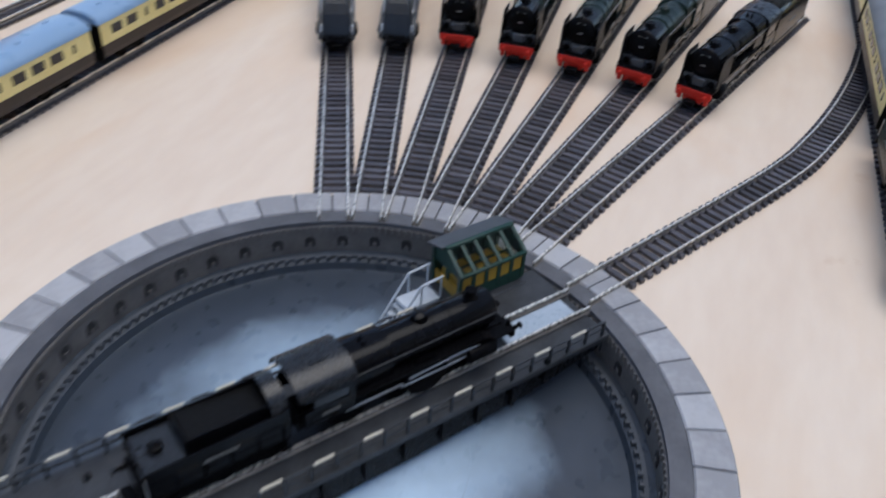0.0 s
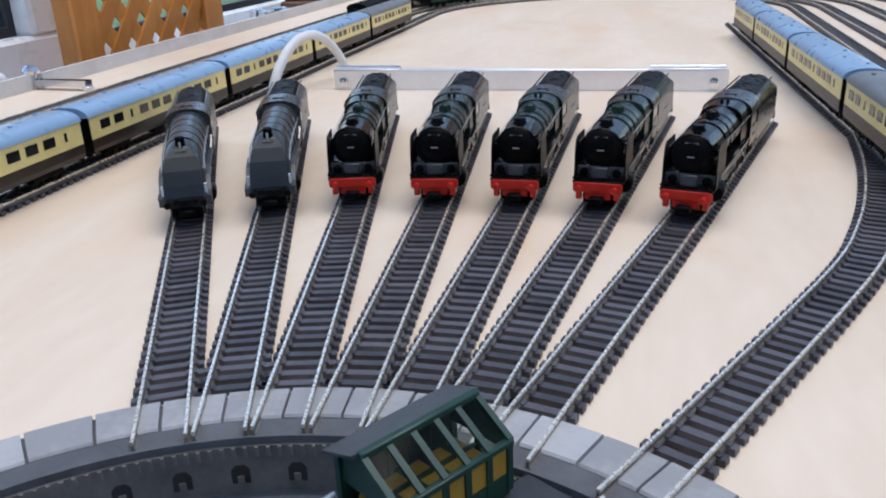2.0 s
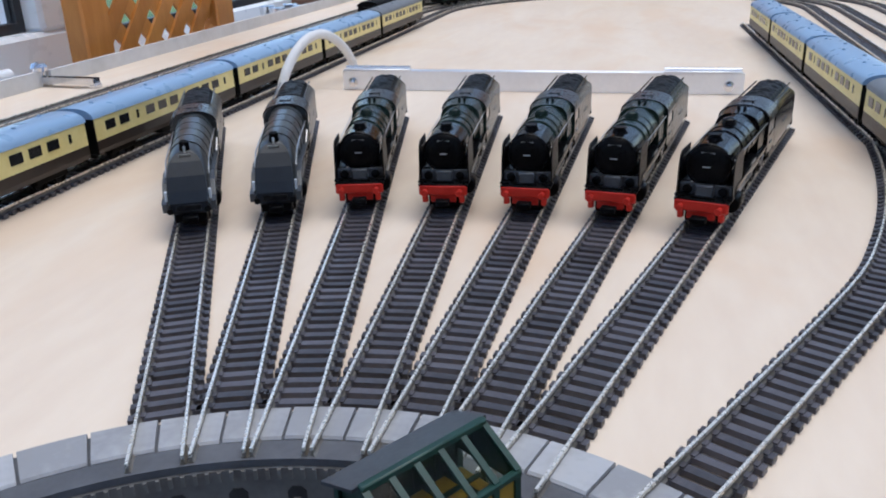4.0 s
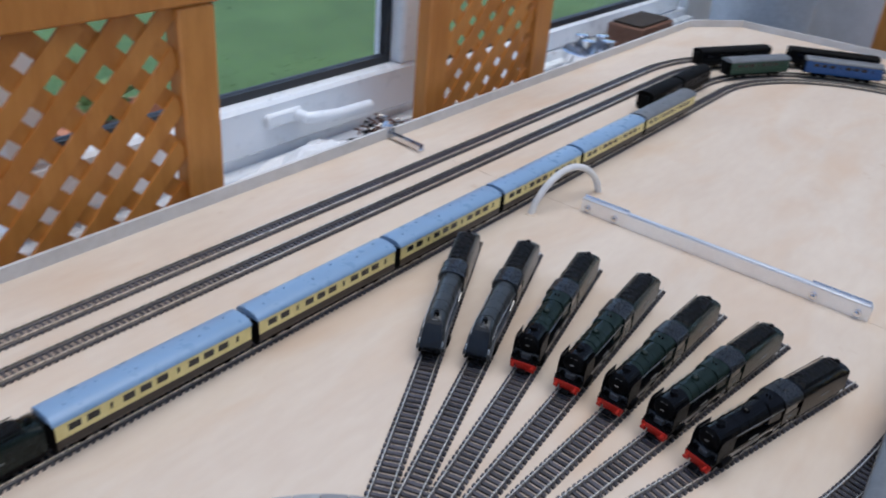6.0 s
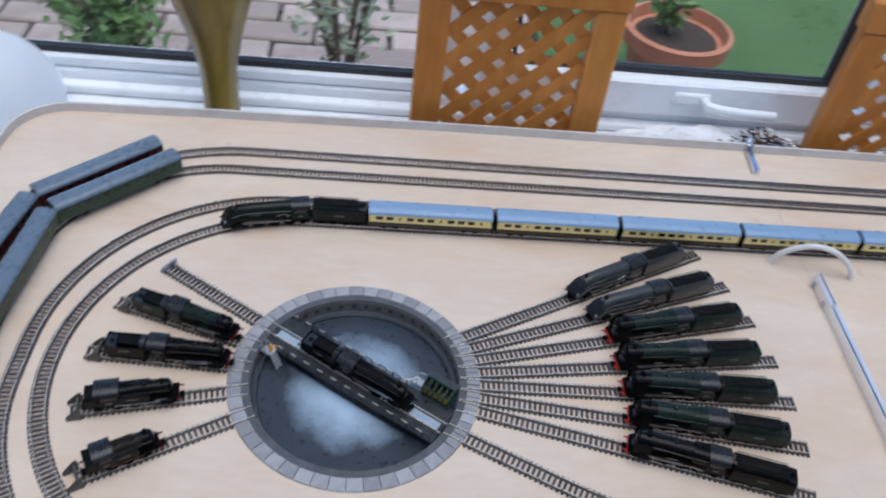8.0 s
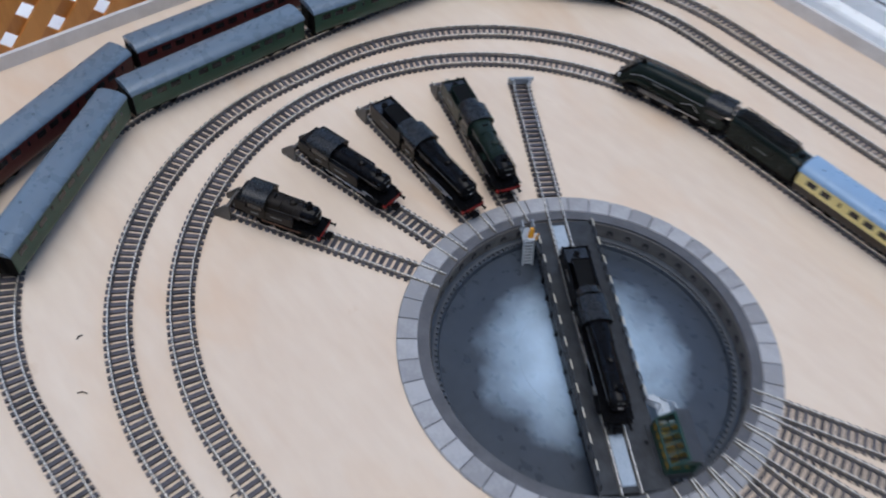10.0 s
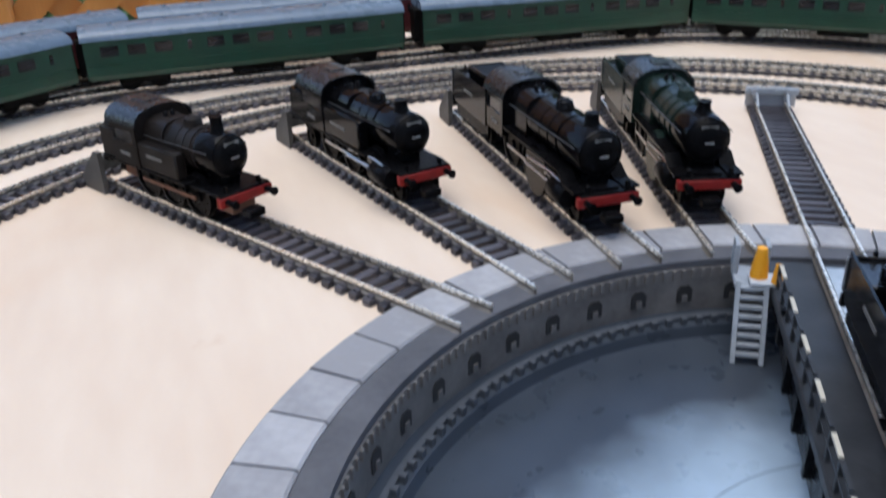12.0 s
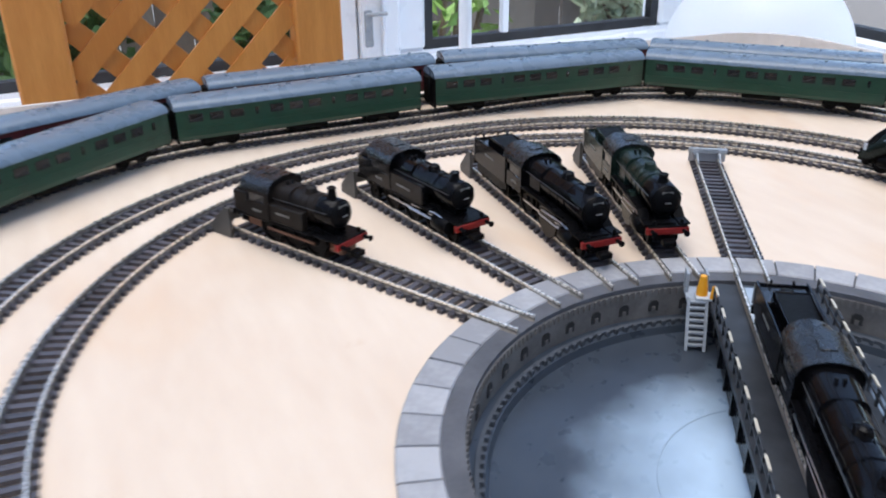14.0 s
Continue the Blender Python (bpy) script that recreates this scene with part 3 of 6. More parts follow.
# ---- turntable ----
RP, PZ = 0.1432, -0.0245
tt = thing("turntable", Matrix(), "grey turntable pit with pale stone coping blocks", "turntable")
stone = bmesh.new()
seg = radians(7.5)
rings = []
for k in range(4):
    a = -seg / 2 + 0.0035 + (seg - 0.007) * k / 3
    rings.append([Vector((r * math.cos(a), r * math.sin(a), z)) for r, z in ((0.1538, -0.004), (0.1538, 0.0028), (0.1546, 0.0036), (0.1716, 0.0036), (0.1726, 0.0026), (0.1726, -0.004))])
loft(rings, stone)
stone = mesh_of("coping_stone", stone, STONE)
for k in range(48):
    piece("coping_stone", stone, tt, Matrix.Rotation(radians(7.5 * k + 2.4), 4, "Z") @ Matrix.Translation((0, 0, random.uniform(-0.0002, 0.0002))))


def ring(profile, n=144):
    return [[Vector((r * math.cos(a), r * math.sin(a), z)) for r, z in profile] for a in [2 * math.pi * k / n for k in range(n + 1)]]


part("ledge", loft(ring([(0.1436, 0.0), (0.1436, 0.0026), (0.1536, 0.0026), (0.1536, 0.0)]), None, False), LEDGE, tt)
part("joint_bed", loft(ring([(0.1536, -0.005), (0.1536, 0.0022), (0.1708, 0.0022), (0.1708, -0.005)]), None, False), LEDGE, tt, "", False)
part("pit_wall", loft(ring([(RP + 0.003, 0.0), (RP, -0.0005), (RP, PZ), (RP + 0.003, PZ)]), None, False), PITWALL, tt)
rib = mesh_of("rib", block(RP - 0.001, RP + 0.001, -0.0006, 0.0006, -0.0042, -0.0006), PITWALL)
for k in range(240):
    piece("rib", rib, tt, Matrix.Rotation(2 * math.pi * k / 240, 4, "Z"))
# raised near-black arches: the shade inside the wall's hollows, put into colour
bm = bmesh.new()
prof = [(-0.003, 0), (-0.003, 0.005), (-0.0015, 0.0068), (0.0015, 0.0068), (0.003, 0.005), (0.003, 0)]
loft([[Vector((RP - 0.0006, y, z)) for y, z in prof], [Vector((RP + 0.001, y, z)) for y, z in prof]], bm)
shaded_recess = mesh_of("shaded_recess", bm, HOLESHADE)
plug = mesh_of("plug", block(RP - 0.0011, RP + 0.0005, -0.0011, 0.0011, 0, 0.003), PITWALL)
for k in range(48):
    m = Matrix.Rotation(radians(7.5 * k + 4.0), 4, "Z") @ Matrix.Translation((0, 0, -0.0142))
    piece("shaded_recess", shaded_recess, tt, m)
    piece("plug", plug, tt, m)
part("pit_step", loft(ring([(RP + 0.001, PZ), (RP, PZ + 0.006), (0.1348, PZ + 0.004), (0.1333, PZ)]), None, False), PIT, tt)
part("rack_ring", loft(ring([(0.1395, PZ + 0.004), (0.1395, PZ + 0.0068), (0.1375, PZ + 0.0066), (0.1375, PZ + 0.004)]), None, False), RACK, tt)
tooth = mesh_of("tooth", block(0.1355, 0.1378, -0.0011, 0.0011, PZ + 0.004, PZ + 0.0072), RACK)
for k in range(144):
    piece("tooth", tooth, tt, Matrix.Rotation(2 * math.pi * k / 144, 4, "Z"))
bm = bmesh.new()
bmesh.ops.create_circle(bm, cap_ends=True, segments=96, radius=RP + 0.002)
fl = part("pit_floor", bm, PIT, tt, "grey pit floor, paler over its middle")
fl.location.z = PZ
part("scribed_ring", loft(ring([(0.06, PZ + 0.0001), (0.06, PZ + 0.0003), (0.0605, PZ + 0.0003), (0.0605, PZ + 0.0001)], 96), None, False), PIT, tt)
part("pivot", turned([(PZ, 0.02), (PZ + 0.004, 0.02), (PZ + 0.006, 0.012), (PZ + 0.012, 0.012)], "z", (0, 0, 0), 24), PIT, tt)

# bridge, local x towards the lead track
BA = -33.2
br = thing("turntable_bridge", on((0, 0, 0), BA), "dark girder turntable bridge with a green cabin and handrails", "turntable bridge")
HL = 0.1405
part("deck", block(-HL, HL, -0.026, 0.0345, -0.002, 0.0018, 0.0006), DECK, br)
for s, y in ((1, 0.022), (-1, -0.0225)):
    bm = loft([[Vector((x, y - 0.001, -0.0022)), Vector((x, y + 0.001, -0.0022)), Vector((x, y + 0.001, z)), Vector((x, y - 0.001, z))] for x, z in ((-HL + 0.004, -0.008), (-0.09, -0.0165), (-0.03, -0.0195), (0.03, -0.0195), (0.09, -0.0165), (HL - 0.004, -0.008))])
    g = part("girder", bm, SOOT, br, "", False)
    st = mesh_of("stiffener", block(-0.0012, 0.0012, y + s * 0.001, y + s * 0.0032, -0.0155, -0.0022), SOOT)
    for k in range(11):
        piece("stiffener", st, g, Matrix.Translation((-0.1 + 0.02 * k, 0, 0.0 if abs(k - 5) < 5 else 0.006)))
for y in (-0.00825, 0.00825):
    rl = part("rail", sweep([Vector((-HL - 0.002, y, 0)), Vector((HL + 0.002, y, 0))], RAIL_SECTION), RAIL, br, "", False)
    part("rail_foot", sweep([Vector((-HL - 0.002, y, 0)), Vector((HL + 0.002, y, 0))], FOOT_SECTION), RAILFOOT, rl, "", False)
for x in (-0.113, 0.113):
    part("pale_plate", block(x - 0.022, x + 0.022, -0.0062, 0.0062, 0.0018, 0.0032, 0.0004), PANEL, br, "pale blue-grey plate between the rails")
part("centre_plate", block(-0.09, 0.09, -0.006, 0.006, 0.0018, 0.0026), DECK, br)


def handrail(y, xa, xb, mats):
    h = part("handrail", sweep([Vector((xa, y, 0)), Vector((xb, y, 0))], [(-0.0005, 0.0062), (0.0005, 0.0062), (0.0005, 0.007), (-0.0005, 0.007)]), DECK, br, "", False)
    n = round((xb - xa) / 0.0115)
    post = mesh_of("post", block(-0.0006, 0.0006, -0.0006, 0.0006, 0.0018, 0.0108), DECK)
    dash = [mesh_of("top_rail", block(-0.0045, 0.0045, -0.0006, 0.0006, 0.0108, 0.0116), m) for m in mats]
    for k in range(n + 1):
        x = xa + (xb - xa) * k / n
        piece("post", post, h, Matrix.Translation((x, y, 0)))
        if k < n:
            piece("top_rail", dash[k % len(dash)], h, Matrix.Translation((x + (xb - xa) / n / 2, y, 0)))


PALEY = surface("faded_cream_yellow", (0.46, 0.42, 0.33), (0.62, 0.58, 0.48), 150, 0.45)
handrail(-0.0245, -0.118, 0.136, (PALEY, DECK))
handrail(0.033, -0.136, 0.062, (PALEY, DECK))

# cabin beside the track
cx0, cx1, cy0, cy1 = 0.088, 0.129, 0.031, 0.055
part("cabin_floor", block(cx0 - 0.004, cx1 + 0.001, cy0 - 0.004, cy1 + 0.001, -0.004, 0.0022, 0.0005), DECK, br)
cab = part("cabin", block(cx0, cx1, cy0, cy1, 0.0022, 0.0042, 0.0004), CABGREEN, br, "green cabin with yellow-lit windows and a grey roof")
cab.scale, cab.location = (1, 1, 0.78), (0, 0, 0.0005)
for x in [cx0 + (cx1 - cx0) * k / 5 for k in range(6)]:
    part("corner_post", block(x - 0.0011, x + 0.0011, cy0 - 0.0004, cy0 + 0.0016, 0.0042, 0.0255), CABGREEN, cab, "", False)
    part("corner_post", block(x - 0.0011, x + 0.0011, cy1 - 0.0016, cy1 + 0.0004, 0.0042, 0.033), CABGREEN, cab, "", False)
for k in range(5):
    x = cx0 + (cx1 - cx0) * (k + 0.5) / 5
    part("lower_panel", block(x - 0.0036, x + 0.0036, cy0, cy0 + 0.001, 0.0042, 0.0115), CABGREEN, cab, "", False)
    part("window", block(x - 0.0036, x + 0.0036, cy0 + 0.0003, cy0 + 0.0009, 0.0118, 0.023), YELLOW, cab, "amber-yellow cabin window", False)
    part("back_panel", block(x - 0.0036, x + 0.0036, cy1 - 0.001, cy1, 0.0042, 0.033), CABGREEN, cab, "", False)
    bm = loft([[Vector((x - 0.0034, y, z)), Vector((x + 0.0034, y, z)), Vector((x + 0.0034, y, z + 0.0008)), Vector((x - 0.0034, y, z + 0.0008))] for y, z in ((cy0 + 0.0003, 0.0253), (cy0 + 0.0125, 0.0365))])
    part("roof_light", bm, CABGLASS, cab, "greenish sloping roof glass", False)
for x in [cx0 + (cx1 - cx0) * k / 5 for k in range(6)]:
    bm = loft([[Vector((x - 0.001, y, z)), Vector((x + 0.001, y, z)), Vector((x + 0.001, y, z + 0.0016)), Vector((x - 0.001, y, z + 0.0016))] for y, z in ((cy0 - 0.0006, 0.025), (cy0 + 0.013, 0.0368))])
    part("glazing_bar", bm, CABGREEN, cab, "", False)
part("ridge", block(cx0 - 0.001, cx1 + 0.001, cy0 + 0.0118, cy0 + 0.0145, 0.0362, 0.0392, 0.0005), CABGREEN, cab)
part("eave_rail", block(cx0 - 0.001, cx1 + 0.001, cy0 - 0.0012, cy0 + 0.001, 0.0236, 0.0262, 0.0004), CABGREEN, cab)
bm = loft([[Vector((cx0 - 0.003, y, z)), Vector((cx1 + 0.002, y, z)), Vector((cx1 + 0.002, y, z + 0.0014)), Vector((cx0 - 0.003, y, z + 0.0014))] for y, z in ((cy0 + 0.0135, 0.0376), (cy1 + 0.003, 0.0318))])
part("roof", bm, PLATE, cab, "flat dark slate roof slab", False)
for x in (cx0, cx1 - 0.001):
    bm = loft([[Vector((x + d, y, z)) for y, z in ((cy0, 0.0042), (cy1, 0.0042), (cy1, 0.013), (cy0, 0.013))] for d in (0, 0.001)])
    part("end_panel", bm, YELLOW if x == cx0 else CABGREEN, cab, "", False)
    bm = loft([[Vector((x + d, y, z)) for y, z in ((cy0, 0.0215), (cy1, 0.0215), (cy1, 0.032), (cy0 + 0.013, 0.0366), (cy0, 0.025))] for d in (0, 0.001)])
    part("gable", bm, CABGREEN, cab, "", False)
    for y in (cy0 + 0.0005, (cy0 + cy1) / 2, cy1 - 0.0005):
        part("end_post", block(x, x + 0.001, y - 0.001, y + 0.001, 0.013, 0.0215), CABGREEN, cab, "", False)
part("console", block(cx0 + 0.002, cx1 - 0.002, cy0 + 0.004, cy0 + 0.02, 0.0042, 0.0165, 0.001), YELLOW, cab, "amber-yellow control desk inside")
for k in range(1, 5):
    part("desk_bar", block(cx0 + (cx1 - cx0) * k / 5 - 0.0009, cx0 + (cx1 - cx0) * k / 5 + 0.0009, cy0 + 0.0038, cy0 + 0.0202, 0.0165, 0.0172), CABGREEN, cab, "", False)
part("desk_bar", block(cx0 + 0.002, cx1 - 0.002, cy0 + 0.0112, cy0 + 0.0128, 0.0173, 0.0179), CABGREEN, cab, "", False)
# steps with pale rails down from the cabin
stp = part("cabin_steps", block(cx0 - 0.024, cx0 - 0.002, cy1 - 0.013, cy1 - 0.001, -0.001, 0.0008, 0.0003), LIGHTGREY, br, "pale grey steel landing and stair")
for y in (cy1 - 0.013, cy1 - 0.001):
    part("stair_rail", tube([Vector((cx0 - 0.003, y, 0.0145)), Vector((cx0 - 0.016, y, 0.0135)), Vector((cx0 - 0.034, y, -0.012))], 0.0007, 6), LIGHTGREY, stp)
    part("stringer", tube([Vector((cx0 - 0.02, y, 0.0)), Vector((cx0 - 0.038, y, PZ + 0.001))], 0.0009, 6), LIGHTGREY, stp)
    for x, z0, z1 in ((-0.004, 0.0008, 0.0145), (-0.016, 0.0008, 0.0135), (-0.026, -0.008, -0.001)):
        part("stair_post", tube([Vector((cx0 + x, y, z0)), Vector((cx0 + x, y, z1))], 0.0006, 6), LIGHTGREY, stp)
for k in range(6):
    part("tread", block(cx0 - 0.0255 - 0.0035 * k, cx0 - 0.0225 - 0.0035 * k, cy1 - 0.013, cy1 - 0.001, -0.004 - 0.0036 * k, -0.0032 - 0.0036 * k), LIGHTGREY, stp, "", False)
# ladder and two orange lamps at the other end
ld = part("ladder", block(-0.136, -0.1205, -0.0382, -0.0262, -0.001, 0.0012, 0.0003), LADDER, br, "pale grey ladder into the pit")
for y in (-0.0277, -0.0373):
    part("stile", loft([[Vector((x - 0.001, y - 0.0008, z)), Vector((x + 0.001, y - 0.0008, z)), Vector((x + 0.001, y + 0.0008, z)), Vector((x - 0.001, y + 0.0008, z))] for x, z in ((-0.1085, PZ + 0.0005), (-0.1197, 0.003))]), LADDER, ld, "", False)
for y in (-0.0272, -0.0376):
    part("rail_post", block(-0.1365, -0.1348, y - 0.0009, y + 0.0009, 0.0012, 0.0128, 0.0002), LADDER, ld)
    part("guard_rail", block(-0.136, -0.1285, y - 0.0006, y + 0.0006, 0.0112, 0.0126), LADDER, ld, "", False)
    part("rail_post", block(-0.1295, -0.1282, y - 0.0009, y + 0.0009, 0.0012, 0.0128, 0.0002), LADDER, ld)
for k in range(8):
    rx = -0.1093 - 0.0013 * k
    part("rung", block(rx - 0.001, rx + 0.001, -0.0364, -0.0286, PZ + 0.003 + 0.0031 * k, PZ + 0.0042 + 0.0031 * k), LADDER, ld, "", False)
part("lamp_shelf", block(-0.127, -0.118, -0.0335, -0.0225, 0.0018, 0.0032, 0.0003), LIGHTGREY, br)
for x, y, s in ((-0.1235, -0.0302, 0.9), (-0.1195, -0.0246, 0.55)):
    part("lamp", turned([(0.0032, 0.0036 * s), (0.0032 + 0.0045 * s, 0.0032 * s), (0.0032 + 0.009 * s, 0.0025 * s), (0.0032 + 0.0125 * s, 0.002 * s), (0.0032 + 0.0132 * s, 0.0008 * s)], "z", (x, y, 0.0), 12), AMBER, br, "orange lamp on the bridge end")


# ---- rolling stock; local x points forward, rail top at z = 0 ----
WHEELS = {}


def wheel_mesh(r, spokes):
    key = (r, spokes)
    if key not in WHEELS:
        bm = turned([(-0.0012, r + 0.0007), (-0.0008, r + 0.0007), (-0.0006, r), (0.0012, r), (0.0012, r * 0.84), (0.0002, r * 0.82), (0.0002, r * 0.3), (0.0014, r * 0.25), (0.0014, 0.0004)], "y", (0, 0, 0), 18)
        for k in range(spokes):
            a = 2 * math.pi * k / spokes
            u, v = Vector((math.cos(a), 0, math.sin(a))), Vector((-math.sin(a), 0, math.cos(a))) * 0.0004
            vs = [bm.verts.new(p) for p in (u * r * 0.2 + v, u * r * 0.2 - v, u * r * 0.86 - v, u * r * 0.86 + v)]
            up = [bm.verts.new(q.co + Vector((0, 0.0009, 0))) for q in vs]
            bm.faces.new(up)
            for i in range(4):
                bm.faces.new((vs[i], vs[(i + 1) % 4], up[(i + 1) % 4], up[i]))
        WHEELS[key] = mesh_of("wheel", bm, BLACK, True)
    return WHEELS[key]


def wheels(parent, xs, r, spokes=0, y=0.0085):
    for x in xs:
        for s in (1, -1):
            piece("wheel", wheel_mesh(r, spokes), parent, Matrix.Translation((x, s * y, r)) @ (Matrix() if s > 0 else Matrix.Rotation(math.pi, 4, "Z")))


def buffers(parent, x, s=1, z=0.0128, m=BLACK):
    for y in (-0.0102, 0.0102):
        part("buffer", turned([(x, 0.0013), (x + s * 0.003, 0.0013), (x + s * 0.0032, 0.0008), (x + s * 0.005, 0.0008), (x + s * 0.0051, 0.002), (x + s * 0.0057, 0.0018)], "x", (0, y, z), 10), m, parent)
    part("coupling", block(min(x, x + s * 0.006), max(x, x + s * 0.006), -0.0042, 0.0042, 0.0045, 0.0082, 0.0006), BLACK, parent)


def rods(parent, xs, z, cyl):
    for y in (-0.0112, 0.0112):
        s = math.copysign(1, y)
        part("coupling_rod", block(xs[-1] - 0.002, xs[0] + 0.002, y - 0.0004, y + 0.0004, z - 0.0008, z + 0.0008, 0.0003), STEEL, parent, "bright steel coupling rod")
        part("connecting_rod", tube([Vector((xs[1], y + s * 0.001, z)), Vector((cyl + 0.004, y + s * 0.001, 0.0105))], 0.0007, 6), STEEL, parent)
        part("valve_gear", tube([Vector((xs[1] + 0.004, y + s * 0.0016, z + 0.004)), Vector((xs[0] + 0.006, y + s * 0.0016, 0.016)), Vector((cyl + 0.004, y + s * 0.0016, 0.0145))], 0.0006, 6), STEEL, parent)
        bm = turned([(cyl - 0.0075, 0.0044), (cyl - 0.007, 0.0048), (cyl + 0.007, 0.0048), (cyl + 0.0075, 0.0044)], "x", (0, y + s * 0.0012, 0.0108), 12)
        part("cylinder", bm, BLACK, parent)
        part("slide_bar", block(xs[0] - 0.002, cyl - 0.0075, y + s * 0.0006, y + s * 0.0014, 0.0128, 0.0134), STEEL, parent, "", False)


def cab_of(parent, x0, x1, w, z0, z1, top, paint, roof):
    """Cab with side sheets, a window in each, a front sheet and a curved roof."""
    for s in (-1, 1):
        y = s * w / 2
        xm, h = (x0 + x1) / 2, z0 + (z1 - z0) * 0.52
        bm = bmesh.new()
        for a, b, c, d in ((x0, x1, z0, h), (x0, x1, z1 - 0.0028, z1), (x1 - 0.003, x1, h, z1 - 0.0028), (x0 + 0.004, xm - 0.001, h, h + 0.0008)):
            block(a, b, y - 0.0005, y + 0.0005, c, d, 0, bm)
        sd = part("cab_side", bm, paint, parent, "", False)
        part("cab_window", block(x0 + 0.004, x1 - 0.003, y - 0.0002, y + 0.0002, h + 0.0008, z1 - 0.0028), PANE, sd, "dark cab side window", False)
        part("number", block(xm - 0.004, xm + 0.004, y + s * 0.0005, y + s * 0.0008, (z0 + h) / 2 - 0.0008, (z0 + h) / 2 + 0.0008), NUMBER, sd, "pale painted number bar", False)
    part("cab_front", loft([arch(x1 - 0.0006, w - 0.0012, z1 - 0.001, top - 0.0006, 12, 2.2, z0), arch(x1, w - 0.0012, z1 - 0.001, top - 0.0006, 12, 2.2, z0)]), paint, parent, "", False)
    outer, inner = arch(0, w + 0.0016, z1 - 0.0005, top, 14, 2.2), arch(0, w + 0.0002, z1 - 0.0005, top - 0.0008, 14, 2.2)
    prof = outer + inner[::-1]
    r = part("cab_roof", loft([[Vector((x, p.y, p.z)) for p in prof] for x in (x0 - 0.0025, x1 + 0.001)]), roof, parent, "curved sooty cab roof")
    part("roof_vent", block((x0 + x1) / 2 - 0.004, (x0 + x1) / 2 + 0.004, -0.004, 0.004, top - 0.0006, top + 0.0006, 0.0003), roof, r)


def bunker_tender(parent, x1, length, paint, high=0.0315, axles=3):
    """Straight-sided tender: open rear deck, sunk sloping coal plate, tall arched shelter at the front."""
    x0 = x1 - length
    t = part("tender", block(x0 + 0.001, x1, -0.0128, 0.0128, 0.0125, high - 0.0075, 0.0004), paint, parent)
    for s in (-1, 1):
        bm = loft([[Vector((x, s * 0.0128, 0.0125)), Vector((x, s * 0.0138, 0.0125)), Vector((x, s * 0.0138, z)), Vector((x, s * 0.0128, z))] for x, z in ((x0, high - 0.001), (x1 - 0.004, high), (x1 - 0.001, high + 0.002))])
        part("side_sheet", bm, paint, t, "", False)
        part("bunker_wall", block(x0 + length * 0.3, x1 - 0.003, s * 0.0092 - 0.0005, s * 0.0092 + 0.0005, high - 0.0075, high + 0.0042, 0.0003), paint, t)
        part("frame_plate", block(x0 + 0.002, x1 - 0.002, s * 0.0113 - 0.0005, s * 0.0113 + 0.0005, 0.0045, 0.0125), BLACK, t, "", False)
        part("number", block(x0 + length / 2 - 0.007, x0 + length / 2 + 0.007, s * 0.0139 - 0.0002, s * 0.0139 + 0.0002, 0.0222, 0.0236), NUMBER, t, "pale painted lettering bar", False)
        part("footstep", block(x1 - 0.006, x1 - 0.001, s * 0.0132 - 0.0012, s * 0.0132 + 0.0012, 0.0055, 0.0065, 0.0002), BLACK, t)
        part("grab_rail", tube([Vector((x0 + 0.0005, s * 0.0143, 0.016)), Vector((x0 + 0.0005, s * 0.0143, 0.028))], 0.0004, 6), STEEL, t)
    part("rear_sheet", block(x0, x0 + 0.001, -0.0128, 0.0128, 0.0125, high - 0.002, 0.0003), paint, t)
    part("rear_deck", block(x0 + 0.001, x0 + length * 0.3, -0.0126, 0.0126, high - 0.0072, high - 0.0035, 0.0006), TENDERTOP, t, "satin grey tank top behind the coal space")
    part("deck_hatch", turned([(high - 0.0035, 0.0032), (high - 0.0012, 0.0032), (high - 0.0008, 0.0024)], "z", (x0 + length * 0.15, 0, 0), 12), BLACK, t)
    for k in (-1, 1):
        part("lamp_bracket", block(x0 - 0.0008, x0 + 0.0006, k * 0.006 - 0.0006, k * 0.006 + 0.0006, high - 0.002, high - 0.0002), BLACK, t, "", False)
    part("bunker_back", block(x0 + length * 0.3, x0 + length * 0.3 + 0.001, -0.0092, 0.0092, high - 0.0075, high + 0.004, 0.0003), paint, t)
    bm = loft([[Vector((x, -0.0087, z - 0.001)), Vector((x, 0.0087, z - 0.001)), Vector((x, 0.0087, z)), Vector((x, -0.0087, z))] for x, z in ((x0 + length * 0.33, high + 0.0036), (x1 - 0.006, high + 0.0012))])
    part("coal_plate", bm, COAL, t, "black sloping coal plate", False)
    outer, inner = arch(0, 0.0262, high - 0.004, high + 0.0095, 14, 2.2, high - 0.0075), arch(0, 0.0242, high - 0.004, high + 0.0085, 14, 2.2, high - 0.0075)
    part("shelter", loft([[Vector((x, q.y, q.z)) for q in outer + inner[::-1]] for x in (x1 - 0.0075, x1 - 0.0005)]), CABROOF, t, "curved shelter roof at the tender front")
    part("rear_beam", block(x0 - 0.001, x0 + 0.0015, -0.0142, 0.0142, 0.0095, 0.0142, 0.0003), BLACK, t)
    wheels(t, [x0 + length * (0.16 + 0.68 * k / (axles - 1)) for k in range(axles)], 0.0068)
    buffers(t, x0 - 0.001, -1)
    return t


